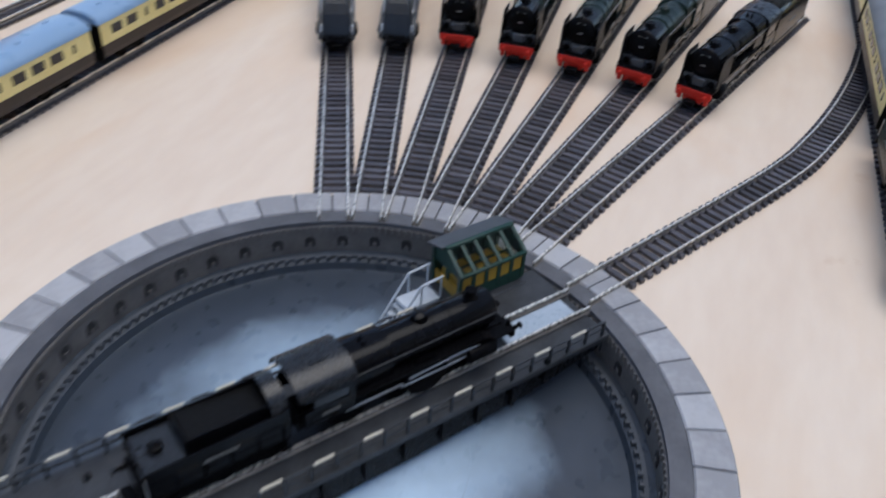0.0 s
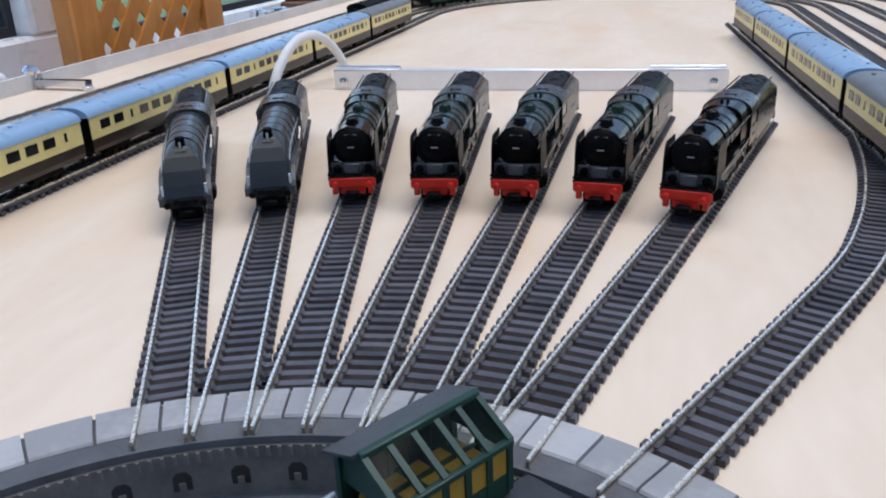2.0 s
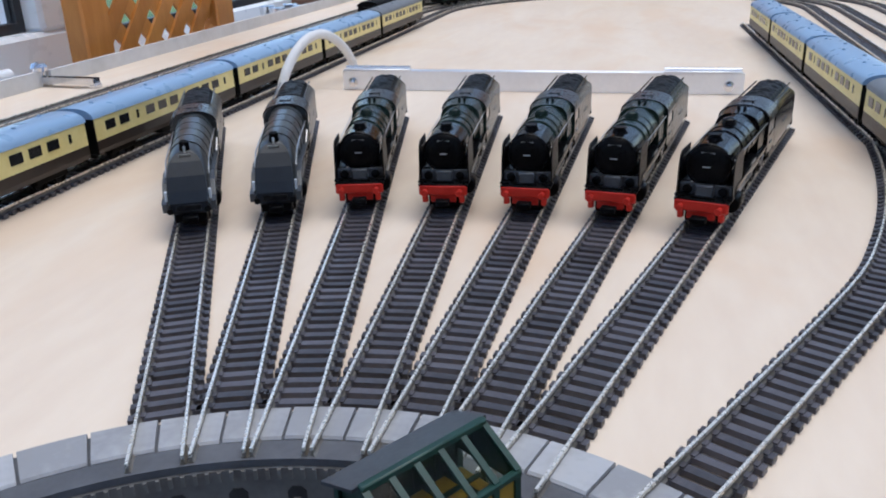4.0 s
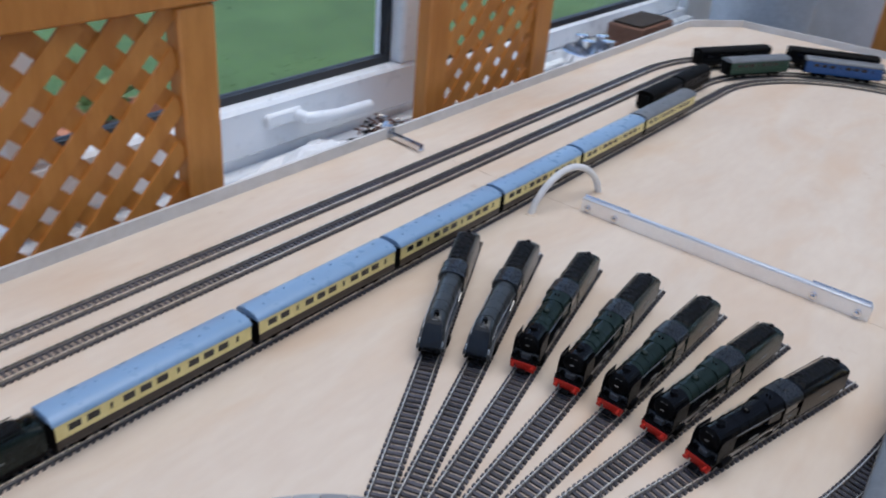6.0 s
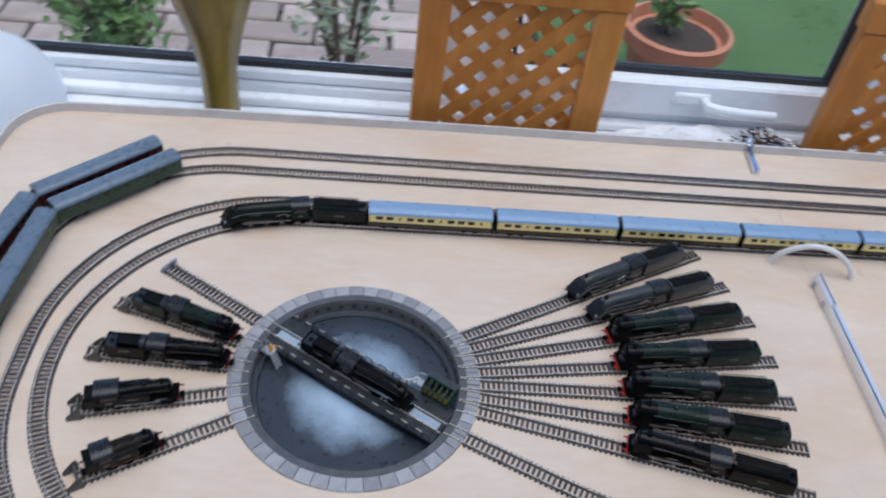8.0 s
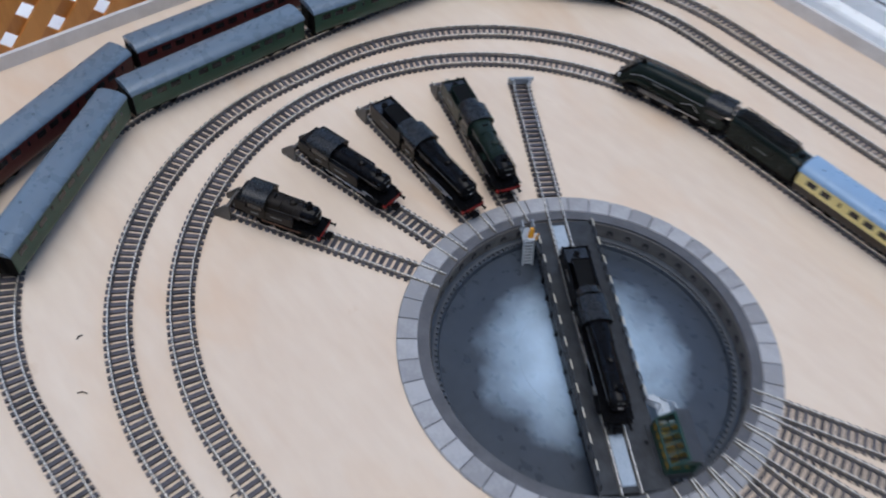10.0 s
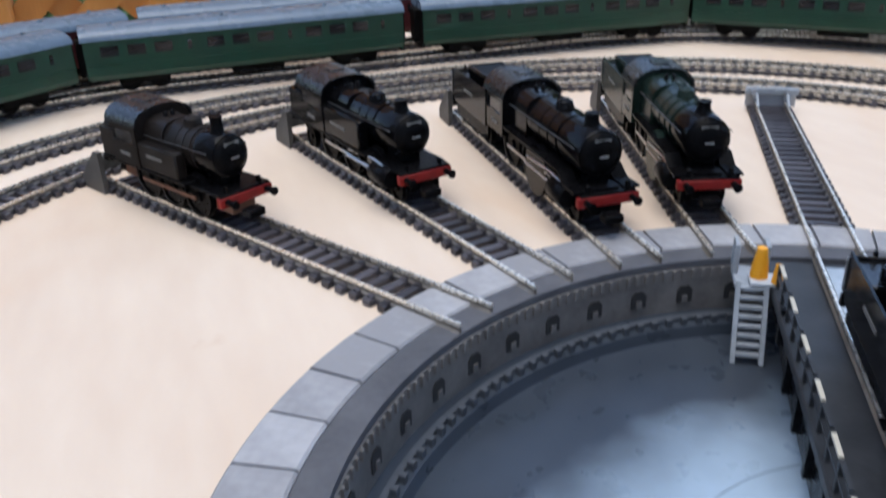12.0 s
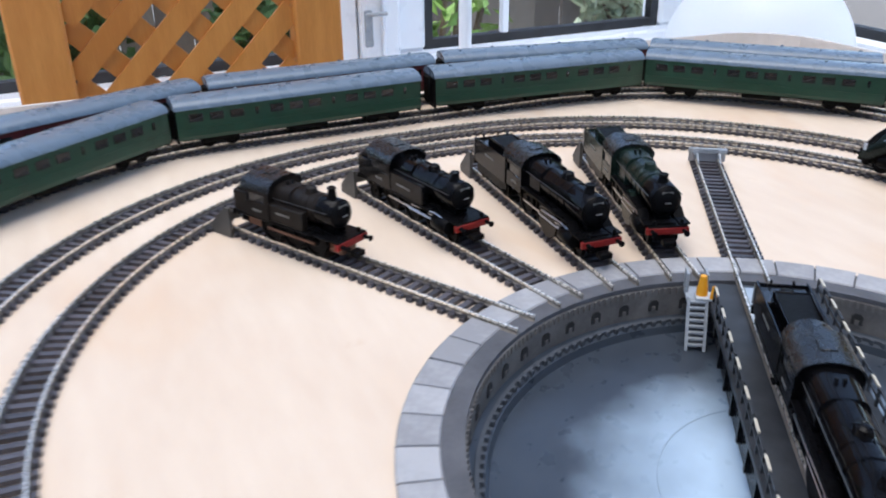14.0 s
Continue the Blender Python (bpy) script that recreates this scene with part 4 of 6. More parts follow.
def round_tender(parent, x1, length, paint, high, axles=4):
    """Tender whose sides curve in to a rounded top heaped with coal, with a sunk rear deck."""
    x0 = x1 - length
    w, z0, pw = 0.0288, high - 0.0125, 2.5
    t = part("tender", loft([arch(x, w, z0, high - dz, 14, pw, 0.0125) for x, dz in ((x0 + 0.001, 0.006), (x0 + 0.012, 0.0045), (x0 + 0.014, 0.001), (x1, 0.0))]), paint, parent)
    rg2 = random.Random(7)
    bm = bmesh.new()
    nx, ny = 18, 8
    gv = []
    for i in range(nx + 1):
        for j in range(ny + 1):
            u, v = i / nx, j / ny
            y = (v - 0.5) * 0.0222
            top = z0 + (high - z0) * (1 - (2 * abs(y) / w) ** pw) ** (1 / pw)
            inside = 0.02 < u < 0.98 and 0.02 < v < 0.98
            gv.append(bm.verts.new((x0 + 0.0145 + u * (length - 0.0165), y, top + (0.0008 + rg2.random() * 0.0014 if inside else -0.0004))))
    for i in range(nx):
        for j in range(ny):
            a = i * (ny + 1) + j
            bm.faces.new((gv[a], gv[a + 1], gv[a + ny + 2], gv[a + ny + 1]))
    part("coal", bm, COAL, t, "black coal filling the rounded top", False)
    for s in (-1, 1):
        part("top_rail", tube([Vector((x0 + 0.015, s * 0.0113, high - 0.0012)), Vector((x1 - 0.001, s * 0.0113, high - 0.0006))], 0.0006, 6), paint, t)
        part("frame_plate", block(x0 + 0.002, x1 - 0.002, s * 0.0113 - 0.0005, s * 0.0113 + 0.0005, 0.0045, 0.0125), BLACK, t, "", False)
        part("number", block(x0 + length / 2 - 0.008, x0 + length / 2 + 0.008, s * 0.0144 - 0.0002, s * 0.0144 + 0.0003, 0.0225, 0.0238), NUMBER, t, "faint painted lettering bar", False)
    part("filler", turned([(high - 0.006, 0.003), (high - 0.0025, 0.003), (high - 0.002, 0.0022)], "z", (x0 + 0.0065, 0, 0), 12), BLACK, t)
    part("rear_beam", block(x0 - 0.001, x0 + 0.0015, -0.0145, 0.0145, 0.0095, 0.0148, 0.0003), BLACK, t)
    wheels(t, [x0 + length * (0.16 + 0.68 * k / (axles - 1)) for k in range(axles)], 0.0068)
    buffers(t, x0 - 0.001, -1)
    return t


def boiler_set(parent, xs, r, z, paint, stack=0.0046, dome=True, front=0.016, tall=0.004, rail=None):
    """Smokebox, door, boiler with bands, chimney and dome; xs: front, smokebox end, boiler end, firebox end."""
    a, b, c, d = xs
    sb = part("smokebox", turned([(a, r * 0.96), (a - 0.0006, r), (b, r)], "x", (0, 0, z), 24), ENAMEL, parent)
    dr = part("smokebox_door", turned([(a, r * 0.9), (a + 0.0012, r * 0.84), (a + 0.0026, r * 0.55), (a + 0.0032, 0.0006)], "x", (0, 0, z), 24), BLACK, sb, "round black smokebox door")
    part("number_plate", block(a + 0.001, a + 0.0022, -0.0036, 0.0036, z + r * 0.5, z + r * 0.5 + 0.0017), NUMBER, sb, "pale plate with an unreadable number", False)
    part("door_handle", tube([Vector((a + 0.0034, -0.002, z)), Vector((a + 0.0034, 0.002, z))], 0.0004, 6), STEEL, dr)
    bl = part("boiler", turned([(b, r * 0.985), (c, r * 1.04)], "x", (0, 0, z), 24), paint, parent)
    for k in range(4):
        x = b + (c - b) * (k + 0.5) / 4
        part("boiler_band", turned([(x - 0.0005, r * 1.0), (x - 0.0005, r * 1.045), (x + 0.0005, r * 1.045), (x + 0.0005, r * 1.0)], "x", (0, 0, z), 24), paint, bl)
    part("firebox", loft([arch(c, r * 2.12, z + r * 0.2, z + r * 1.07, 12, 2.6, front), arch(d, r * 2.24, z + r * 0.2, z + r * 1.1, 12, 2.8, front)]), paint, parent)
    xs_ = (a + b) / 2
    part("chimney", turned([(z + r * 0.9, stack * 1.05), (z + r + 0.0008, stack * 0.8), (z + r + tall, stack * 0.72), (z + r + tall + 0.0004, stack * 0.84), (z + r + tall + 0.001, stack * 0.8), (z + r + tall + 0.0008, stack * 0.5)], "z", (xs_, 0, 0), 14), BLACK, parent)
    if dome:
        part("dome", turned([(z + r * 0.9, 0.0044), (z + r + 0.0008, 0.004), (z + r + 0.0026, 0.0036), (z + r + 0.0036, 0.002), (z + r + 0.0039, 0.0004)], "z", ((b + c) / 2, 0, 0), 14), paint, parent)
    for y in (-0.0018, 0.0018):
        part("safety_valve", turned([(z + r * 1.0, 0.0012), (z + r * 1.1 + 0.0016, 0.001), (z + r * 1.1 + 0.002, 0.0006)], "z", ((c + d) / 2, y, 0), 8), SOOT, parent)
    for s in (-1, 1):
        part("handrail", tube([Vector((a - 0.002, s * (r + 0.0008), z + r * 0.3)), Vector((d + 0.002, s * (r * 1.1 + 0.0008), z + r * 0.3))], 0.0003, 5), rail or DULLSTEEL, parent, "thin steel handrail")


def express(name, m, paint, label, shade=CABROOF):
    """Large express engine: deflectors, red beam, bogie and six coupled wheels, with its tender."""
    e = thing(name, m, label, "locomotive", "engines on the fan tracks")
    part("main_frame", block(-0.136, -0.003, -0.0065, 0.0065, 0.005, 0.0175), BLACK, e, "", False)
    boiler_set(e, (-0.0105, -0.035, -0.086, -0.108), 0.0124, 0.0335, paint, 0.0046, True, 0.0185, 0.0018, STEEL)
    for s in (-1, 1):
        bm = loft([[Vector((x, s * 0.0095, z)), Vector((x, s * 0.0152, z)), Vector((x, s * 0.0152, z + 0.0011)), Vector((x, s * 0.0095, z + 0.0011))] for x, z in ((-0.004, 0.0165), (-0.011, 0.0165), (-0.016, 0.0215), (-0.11, 0.0215))])
        part("running_board", bm, BLACK, e, "", False)
        part("valance", block(-0.108, -0.018, s * 0.0146 - 0.0004, s * 0.0146 + 0.0004, 0.0195, 0.0226), paint, e, "", False)
        bm = loft([[Vector((x, s * 0.0143, z0)), Vector((x, s * 0.0149, z0)), Vector((x, s * 0.0146, z1)), Vector((x, s * 0.014, z1))] for x, z0, z1 in ((-0.0065, 0.0175, 0.032), (-0.0085, 0.0175, 0.0385), (-0.012, 0.0175, 0.0405), (-0.03, 0.0225, 0.0405))])
        part("smoke_deflector", bm, BLACK, e, "upright black smoke deflector", False)
        part("cylinder_front", turned([(-0.0092, 0.0026), (-0.0078, 0.0026), (-0.0074, 0.002), (-0.0072, 0.0006)], "x", (0, s * 0.0094, 0.02), 14), BLACK, e, "round black cylinder cover")
        part("injector_pipe", tube([Vector((-0.115, s * 0.0128, 0.015)), Vector((-0.1, s * 0.0135, 0.012)), Vector((-0.088, s * 0.0135, 0.02))], 0.0006, 6), STEEL, e)
        part("nameplate", block(-0.068, -0.054, s * 0.0152 - 0.0003, s * 0.0152 + 0.0003, 0.0233, 0.025), NUMBER, e, "", False)
        part("lamp", turned([(0.0165, 0.0008), (0.0182, 0.0008), (0.0186, 0.0004)], "z", (-0.0018, s * 0.0122, 0), 8), BLACK, e)
        part("cylinder_cover", block(-0.0108, -0.0088, s * 0.0098 - 0.0026, s * 0.0098 + 0.0026, 0.0175, 0.0222, 0.0004), PLATE, e)
    part("front_platform", block(-0.012, -0.0005, -0.0145, 0.0145, 0.0152, 0.0166, 0.0003), BLACK, e)
    part("saddle", block(-0.0105, -0.0052, -0.0048, 0.0048, 0.0166, 0.0236, 0.0008), PLATE, e)
    part("front_plate", block(-0.0118, -0.0092, -0.0138, 0.0138, 0.0166, 0.0232, 0.0004), PLATE, e, "blue-grey front plate")
    bb = part("buffer_beam", block(-0.003, 0.0, -0.0142, 0.0142, 0.0098, 0.0162, 0.0008), REDBEAM, e, "bright red buffer beam")
    for s in (-1, 1):
        part("beam_step", block(-0.004, -0.0005, s * 0.0108 - 0.0016, s * 0.0108 + 0.0016, 0.0052, 0.01, 0.0005), REDBEAM, bb)
    part("guard", block(-0.0042, -0.0018, -0.0075, 0.0075, 0.0052, 0.0098, 0.0003), REDBEAM, bb)
    buffers(e, 0.0, 1, 0.0128, REDBEAM)
    cab_of(e, -0.134, -0.108, 0.0296, 0.0165, 0.0385, 0.0478, paint, shade)
    wheels(e, (-0.0135, -0.033), 0.0058)
    wheels(e, (-0.054, -0.0785, -0.103), 0.0117)
    wheels(e, (-0.125,), 0.0066)
    rods(e, (-0.054, -0.0785, -0.103), 0.0117, -0.0235)
    part("fall_plate", block(-0.142, -0.134, -0.01, 0.01, 0.0145, 0.0155), BLACK, e, "", False)
    round_tender(e, -0.142, 0.0865, paint, 0.0442)
    return e


def streamliner(name, m, paint, label, group="engines on the fan tracks", bend=0.0, nose=None):
    """Wedge-nosed express engine in a full casing; bend turns its tender on a curve, in degrees."""
    e = thing(name, m, label, "locomotive", group)
    part("main_frame", block(-0.136, -0.006, -0.0065, 0.0065, 0.005, 0.0175), BLACK, e, "", False)
    sec = [(0.0, 0.0235, 0.0135, 0.0158), (-0.003, 0.0252, 0.0145, 0.0215), (-0.008, 0.0252, 0.0165, 0.0295), (-0.014, 0.0248, 0.0195, 0.0365), (-0.0205, 0.0242, 0.0235, 0.0412), (-0.027, 0.0238, 0.025, 0.0432), (-0.045, 0.0236, 0.0262, 0.0442), (-0.08, 0.0246, 0.027, 0.045), (-0.108, 0.0262, 0.028, 0.0455)]
    part("casing", loft([arch(x, w, z0, z1, 16, 2.3, 0.0185 if x < -0.012 else 0.0098) for x, w, z0, z1 in sec]), paint, e, "smooth wedge-nosed casing")
    for k in range(5):
        x = -0.034 - 0.0165 * k
        w, z0, z1 = 0.0236 + 0.0026 * k / 5, 0.026 + 0.002 * k / 5, 0.0438 + 0.0018 * k / 5
        part("casing_band", loft([arch(x + d, w + 0.0006, z0, z1 + 0.0004, 16, 2.3, 0.0195) for d in (-0.0005, 0.0005)]), paint, e)
    rows = [(0.0014, 0.0104, 0.0092), (0.0011, 0.0158, 0.0106), (-0.0022, 0.0219, 0.011), (-0.0072, 0.0296, 0.0106), (-0.0132, 0.0366, 0.0088), (-0.0168, 0.0394, 0.0068), (-0.0188, 0.0408, 0.0036)]
    bm = loft([[Vector((x, -w, z)), Vector((x, w, z)), Vector((x - 0.0045, w, z - 0.0045)), Vector((x - 0.0045, -w, z - 0.0045))] for x, z, w in rows])
    part("nose_plate", bm, nose or NOSE, e, "flat slate-blue nose plate", False)
    part("coupling_cover", block(0.0014, 0.0024, -0.0068, 0.0068, 0.0112, 0.0148, 0.0004), SOOT, e)
    part("chimney", turned([(0.0395, 0.0034), (0.0445, 0.0028), (0.0462, 0.003), (0.0468, 0.0024), (0.0462, 0.0014)], "z", (-0.0235, 0, 0), 14), BLACK, e)
    part("whistle", turned([(0.038, 0.0007), (0.044, 0.0007), (0.0445, 0.0004)], "z", (-0.0192, 0, 0), 8), STEEL, e)
    for s in (-1, 1):
        bm = loft([[Vector((x, s * 0.0118, z - d)), Vector((x, s * 0.0149, z - d)), Vector((x, s * 0.0149, z)), Vector((x, s * 0.0118, z))] for x, z, d in ((-0.001, 0.0152, 0.005), (-0.009, 0.0165, 0.0055), (-0.018, 0.0235, 0.0055), (-0.03, 0.0262, 0.0032), (-0.066, 0.0242, 0.0024), (-0.108, 0.0225, 0.0024))])
        part("side_valance", bm, PLATE if paint is GREYBLUE else paint, e, "curved pale grey side valance" if paint is GREYBLUE else "", False)
        part("casing_strip", tube([Vector((-0.016, s * 0.0122, 0.0275)), Vector((-0.03, s * 0.0124, 0.0335)), Vector((-0.06, s * 0.0126, 0.0345)), Vector((-0.106, s * 0.0134, 0.0345))], 0.0005, 5), STEEL, e, "thin bright casing strip")
        part("nameplate", block(-0.058, -0.044, s * 0.0122 - 0.0003, s * 0.0122 + 0.0003, 0.0285, 0.0302), NUMBER, e, "", False)
        part("lamp_iron", block(-0.0045, -0.0022, s * 0.0122 - 0.0007, s * 0.0122 + 0.0007, 0.0165, 0.0222), LIGHTGREY, e, "", False)
        part("injector_pipe", tube([Vector((-0.104, s * 0.0142, 0.0225)), Vector((-0.094, s * 0.0148, 0.0305)), Vector((-0.082, s * 0.0142, 0.0245))], 0.0006, 6), STEEL, e)
    part("number_bar", block(-0.0172, -0.0158, -0.0032, 0.0032, 0.039, 0.0402), NUMBER, e, "", False)
    part("front_skirt", block(-0.006, -0.0005, -0.0092, 0.0092, 0.0035, 0.0098, 0.0008), BLACK, e)
    buffers(e, -0.001, 1, 0.0122)
    cab_of(e, -0.134, -0.108, 0.0294, 0.0165, 0.0385, 0.0472, paint, CABROOF)
    wheels(e, (-0.0155, -0.033), 0.0058)
    wheels(e, (-0.054, -0.0785, -0.103), 0.0117)
    wheels(e, (-0.125,), 0.0066)
    rods(e, (-0.054, -0.0785, -0.103), 0.0117, -0.0235)
    part("fall_plate", block(-0.142, -0.134, -0.01, 0.01, 0.0145, 0.0155), BLACK, e, "", False)
    t = round_tender(e, -0.142, 0.0865, paint, 0.0442)
    if bend:
        t.matrix_basis = Matrix.Translation((-0.138, 0, 0)) @ Matrix.Rotation(radians(bend), 4, "Z") @ Matrix.Translation((0.138, 0, 0))
    return e


def mixed(name, m, paint, label, length=0.178, group="engines on the short tracks", beam=DARKRED):
    """Middle-sized tender engine with a red beam and a leading truck."""
    k = length / 0.16
    e = thing(name, m, label, "locomotive", group)
    part("main_frame", block(-0.1 * k, -0.003, -0.006, 0.006, 0.005, 0.0165), BLACK, e, "", False)
    boiler_set(e, (-0.009 * k, -0.026 * k, -0.06 * k, -0.079 * k), 0.0102, 0.0285, paint, 0.0038, True, 0.016, 0.0036)
    for s in (-1, 1):
        bm = loft([[Vector((x, s * 0.008, z)), Vector((x, s * 0.0148, z)), Vector((x, s * 0.0148, z + 0.001)), Vector((x, s * 0.008, z + 0.001))] for x, z in ((-0.002, 0.0155), (-0.012, 0.0155), (-0.018, 0.0195), (-0.08 * k, 0.0195))])
        part("running_board", bm, BLACK, e, "", False)
        part("splasher", turned([(s * 0.0085, 0.0118), (s * 0.0125, 0.0118)], "y", (-0.045 * k, 0, 0.0105), 16), paint, e)
        part("lamp", turned([(0.016, 0.0012), (0.019, 0.0012), (0.0195, 0.0006)], "z", (-0.0015, s * 0.009, 0), 8), BLACK, e)
    part("front_platform", block(-0.012, 0.0, -0.0125, 0.0125, 0.0146, 0.0156, 0.0003), BLACK, e)
    part("saddle", block(-0.016, -0.0095, -0.005, 0.005, 0.0158, 0.021, 0.0006), BLACK, e)
    part("buffer_beam", block(-0.0025, 0.0003, -0.0138, 0.0138, 0.0104, 0.0146, 0.0004), beam, e, "dull buffer beam")
    buffers(e, 0.0003, 1)
    cab_of(e, -0.1 * k, -0.079 * k, 0.0292, 0.0155, 0.034, 0.0425, paint, CABROOF)
    wheels(e, (-0.0125,), 0.0058)
    wheels(e, (-0.0335 * k, -0.057 * k, -0.08 * k), 0.0102)
    rods(e, (-0.0335 * k, -0.057 * k, -0.08 * k), 0.0102, -0.018 * k)
    part("fall_plate", block(-0.107 * k, -0.1 * k, -0.009, 0.009, 0.0135, 0.0145), BLACK, e, "", False)
    bunker_tender(e, -0.105 * k, 0.054 * k, paint, 0.031)
    return e


def tank(name, m, paint, label, length=0.12, rust=False):
    """Tank engine with side tanks, bunker and a tall chimney."""
    k = length / 0.12
    e = thing(name, m, label, "locomotive", "engines on the short tracks")
    under = RUSTY if rust else BLACK
    part("main_frame", block(-0.114 * k, -0.003, -0.006, 0.006, 0.005, 0.0144), under, e, "", False)
    part("footplate", block(-0.118 * k, -0.03 * k, -0.0148, 0.0148, 0.0152, 0.0166, 0.0003), BLACK, e)
    part("front_platform", block(-0.03 * k, 0.0, -0.0128, 0.0128, 0.0146, 0.0158, 0.0003), BLACK, e)
    for s in (-1, 1):
        part("lamp_iron", block(-0.003, -0.0012, s * 0.0085 - 0.0006, s * 0.0085 + 0.0006, 0.0158, 0.0186), BLACK, e, "", False)
    boiler_set(e, (-0.0105 * k, -0.028 * k, -0.056 * k, -0.076 * k), 0.0094, 0.0282, paint, 0.0038 if not rust else 0.0034, True, 0.0166, 0.0036 if not rust else 0.0055)
    for s in (-1, 1):
        part("side_tank", block(-0.076 * k, -0.036 * k, s * 0.0118 - 0.0028, s * 0.0118 + 0.0028, 0.0166, 0.0305 if not rust else 0.0285, 0.0008), paint, e)
        part("tank_lettering", block(-0.066 * k, -0.05 * k, s * 0.0146 - 0.0002, s * 0.0146 + 0.0003, 0.0228, 0.0242), NUMBER, e, "pale painted lettering bar", False)
    part("saddle", block(-0.026 * k, -0.0125 * k, -0.005, 0.005, 0.0158, 0.0215, 0.0006), BLACK, e)
    part("buffer_beam", block(-0.0025, 0.0004, -0.0135, 0.0135, 0.0104, 0.0147, 0.0004), DARKRED, e, "red buffer beam")
    buffers(e, 0.0004, 1)
    cab_of(e, -0.102 * k, -0.074 * k, 0.0292, 0.0166, 0.0352, 0.0428, paint, CABROOF)
    bk = part("bunker", block(-0.118 * k, -0.1 * k, -0.0142, 0.0142, 0.0166, 0.0305, 0.0007), paint, e)
    part("bunker_coal", block(-0.116 * k, -0.1005 * k, -0.0125, 0.0125, 0.0305, 0.0322, 0.0008), COAL, bk)
    wheels(e, (-0.03 * k, -0.055 * k, -0.08 * k), 0.0096)
    if not rust:
        wheels(e, (-0.0105 * k, -0.104 * k), 0.0056)
        rods(e, (-0.03 * k, -0.055 * k, -0.08 * k), 0.0096, -0.0165 * k)
    else:
        for s in (-1, 1):
            part("coupling_rod", block(-0.082 * k, -0.028 * k, s * 0.0112 - 0.0004, s * 0.0112 + 0.0004, 0.0088, 0.0104), RUSTY, e, "rust-brown coupling rod", False)
    buffers(e, -0.118 * k, -1)
    return e


RT = 0.006
SLOT = []
for a, b in FAN:
    p, q = polar(0.1445, a), polar(0.632, b)
    SLOT.append(((q - p).normalized(), p))


LOW = Matrix.Diagonal((0.935, 0.95, 0.93, 1.0))


def berth(k, r):
    d, p = SLOT[k]
    return on(p + d * (r - 0.1445), math.degrees(math.atan2(-d.y, -d.x)), RT) @ LOW


streamliner("streamlined_engine", berth(0, 0.362), GREYBLUE, "dusty grey streamlined model engine with its tender")
streamliner("streamlined_engine", berth(1, 0.367), GREYBLUE, "dark grey streamlined model engine with its tender")
express("express_engine", berth(2, 0.375), LGREEN, "dark green model express engine with a red beam")
express("express_engine", berth(3, 0.37), LGREEN, "dark green model express engine with a red beam")
express("express_engine", berth(4, 0.3705), LGREEN, "dark green model express engine, its tender piled with coal")
express("express_engine", berth(5, 0.373), LGREEN, "dark green model express engine with tall deflectors")
express("express_engine", berth(6, 0.373), ENAMEL, "plain black model express engine with a red beam")


TALL = Matrix.Diagonal((1.0, 0.95, 0.98, 1.0))


def spur_berth(k, r):
    return Matrix.Translation((0, 0, RT)) @ spur_at(k, r) @ Matrix.Rotation(math.pi, 4, "Z") @ TALL


mixed("mixed_traffic_engine", spur_berth(1, 0.178), LGREEN, "dark green model tender engine facing the turntable", 0.155)
mixed("mixed_traffic_engine", spur_berth(2, 0.172), ENAMEL, "black model tender engine facing the turntable", 0.164)
tank("tank_engine", spur_berth(3, 0.231), ENAMEL, "black model tank engine with long side tanks", 0.115)
tank("small_tank_engine", spur_berth(4, 0.264), DUSTY, "small dusty black tank engine with rusty wheels", 0.089, True)
mixed("bridge_engine", on((0, 0, 0), BA, RT) @ Matrix.Translation((0.088, 0, 0)) @ Matrix.Diagonal((1.0, 0.88, 0.88, 1.0)), ENAMEL, "black model tender engine standing on the turntable bridge", 0.175, "", BLACK)

# stop blocks and track-end ramps
stop = thing("buffer_stop", spur_at(0, 0.345), "grey buffer stop at the end of a short track", "buffer stop")
for s in (-1, 1):
    part("upright", block(-0.0015, 0.0015, s * 0.0083 - 0.0012, s * 0.0083 + 0.0012, 0.006, 0.0145, 0.0003), LADDER, stop)
    part("stay", tube([Vector((-0.014, s * 0.0083, 0.0065)), Vector((0, s * 0.0083, 0.0128))], 0.0008, 6), LADDER, stop)
    part("pad", turned([(-0.0042, 0.0024), (-0.0028, 0.0024), (-0.0028, 0.0012), (-0.0012, 0.0012)], "x", (0, s * 0.0095, 0.0122), 10), LADDER, stop)
part("cross_beam", block(-0.0014, 0.0014, -0.0145, 0.0145, 0.0102, 0.0142, 0.0004), LADDER, stop)
part("back_board", block(0.0014, 0.003, -0.0138, 0.0138, 0.003, 0.01), STONE, stop, "", False)
for k, r0 in ((1, 0.3395), (2, 0.3425), (3, 0.351), (4, 0.3585)):
    w = thing("track_stop", spur_at(k, r0), "brown-grey wedge-sided stop closing a short track", "track stop", "track stops")
    for s in (-1, 1):
        bm = loft([[Vector((x, y, z)) for x, z in ((0, 0.0), (0.019, 0.0), (0.019, 0.006), (0.004, 0.0205), (0, 0.0205))] for y in (s * 0.0125 - 0.0012, s * 0.0125 + 0.0012)])
        part("cheek", bm, STOPGREY, w, "sloping brown-grey cheek plate", False)
    part("cross_beam", block(0.003, 0.006, -0.0113, 0.0113, 0.0105, 0.0165, 0.0004), STOPGREY, w)


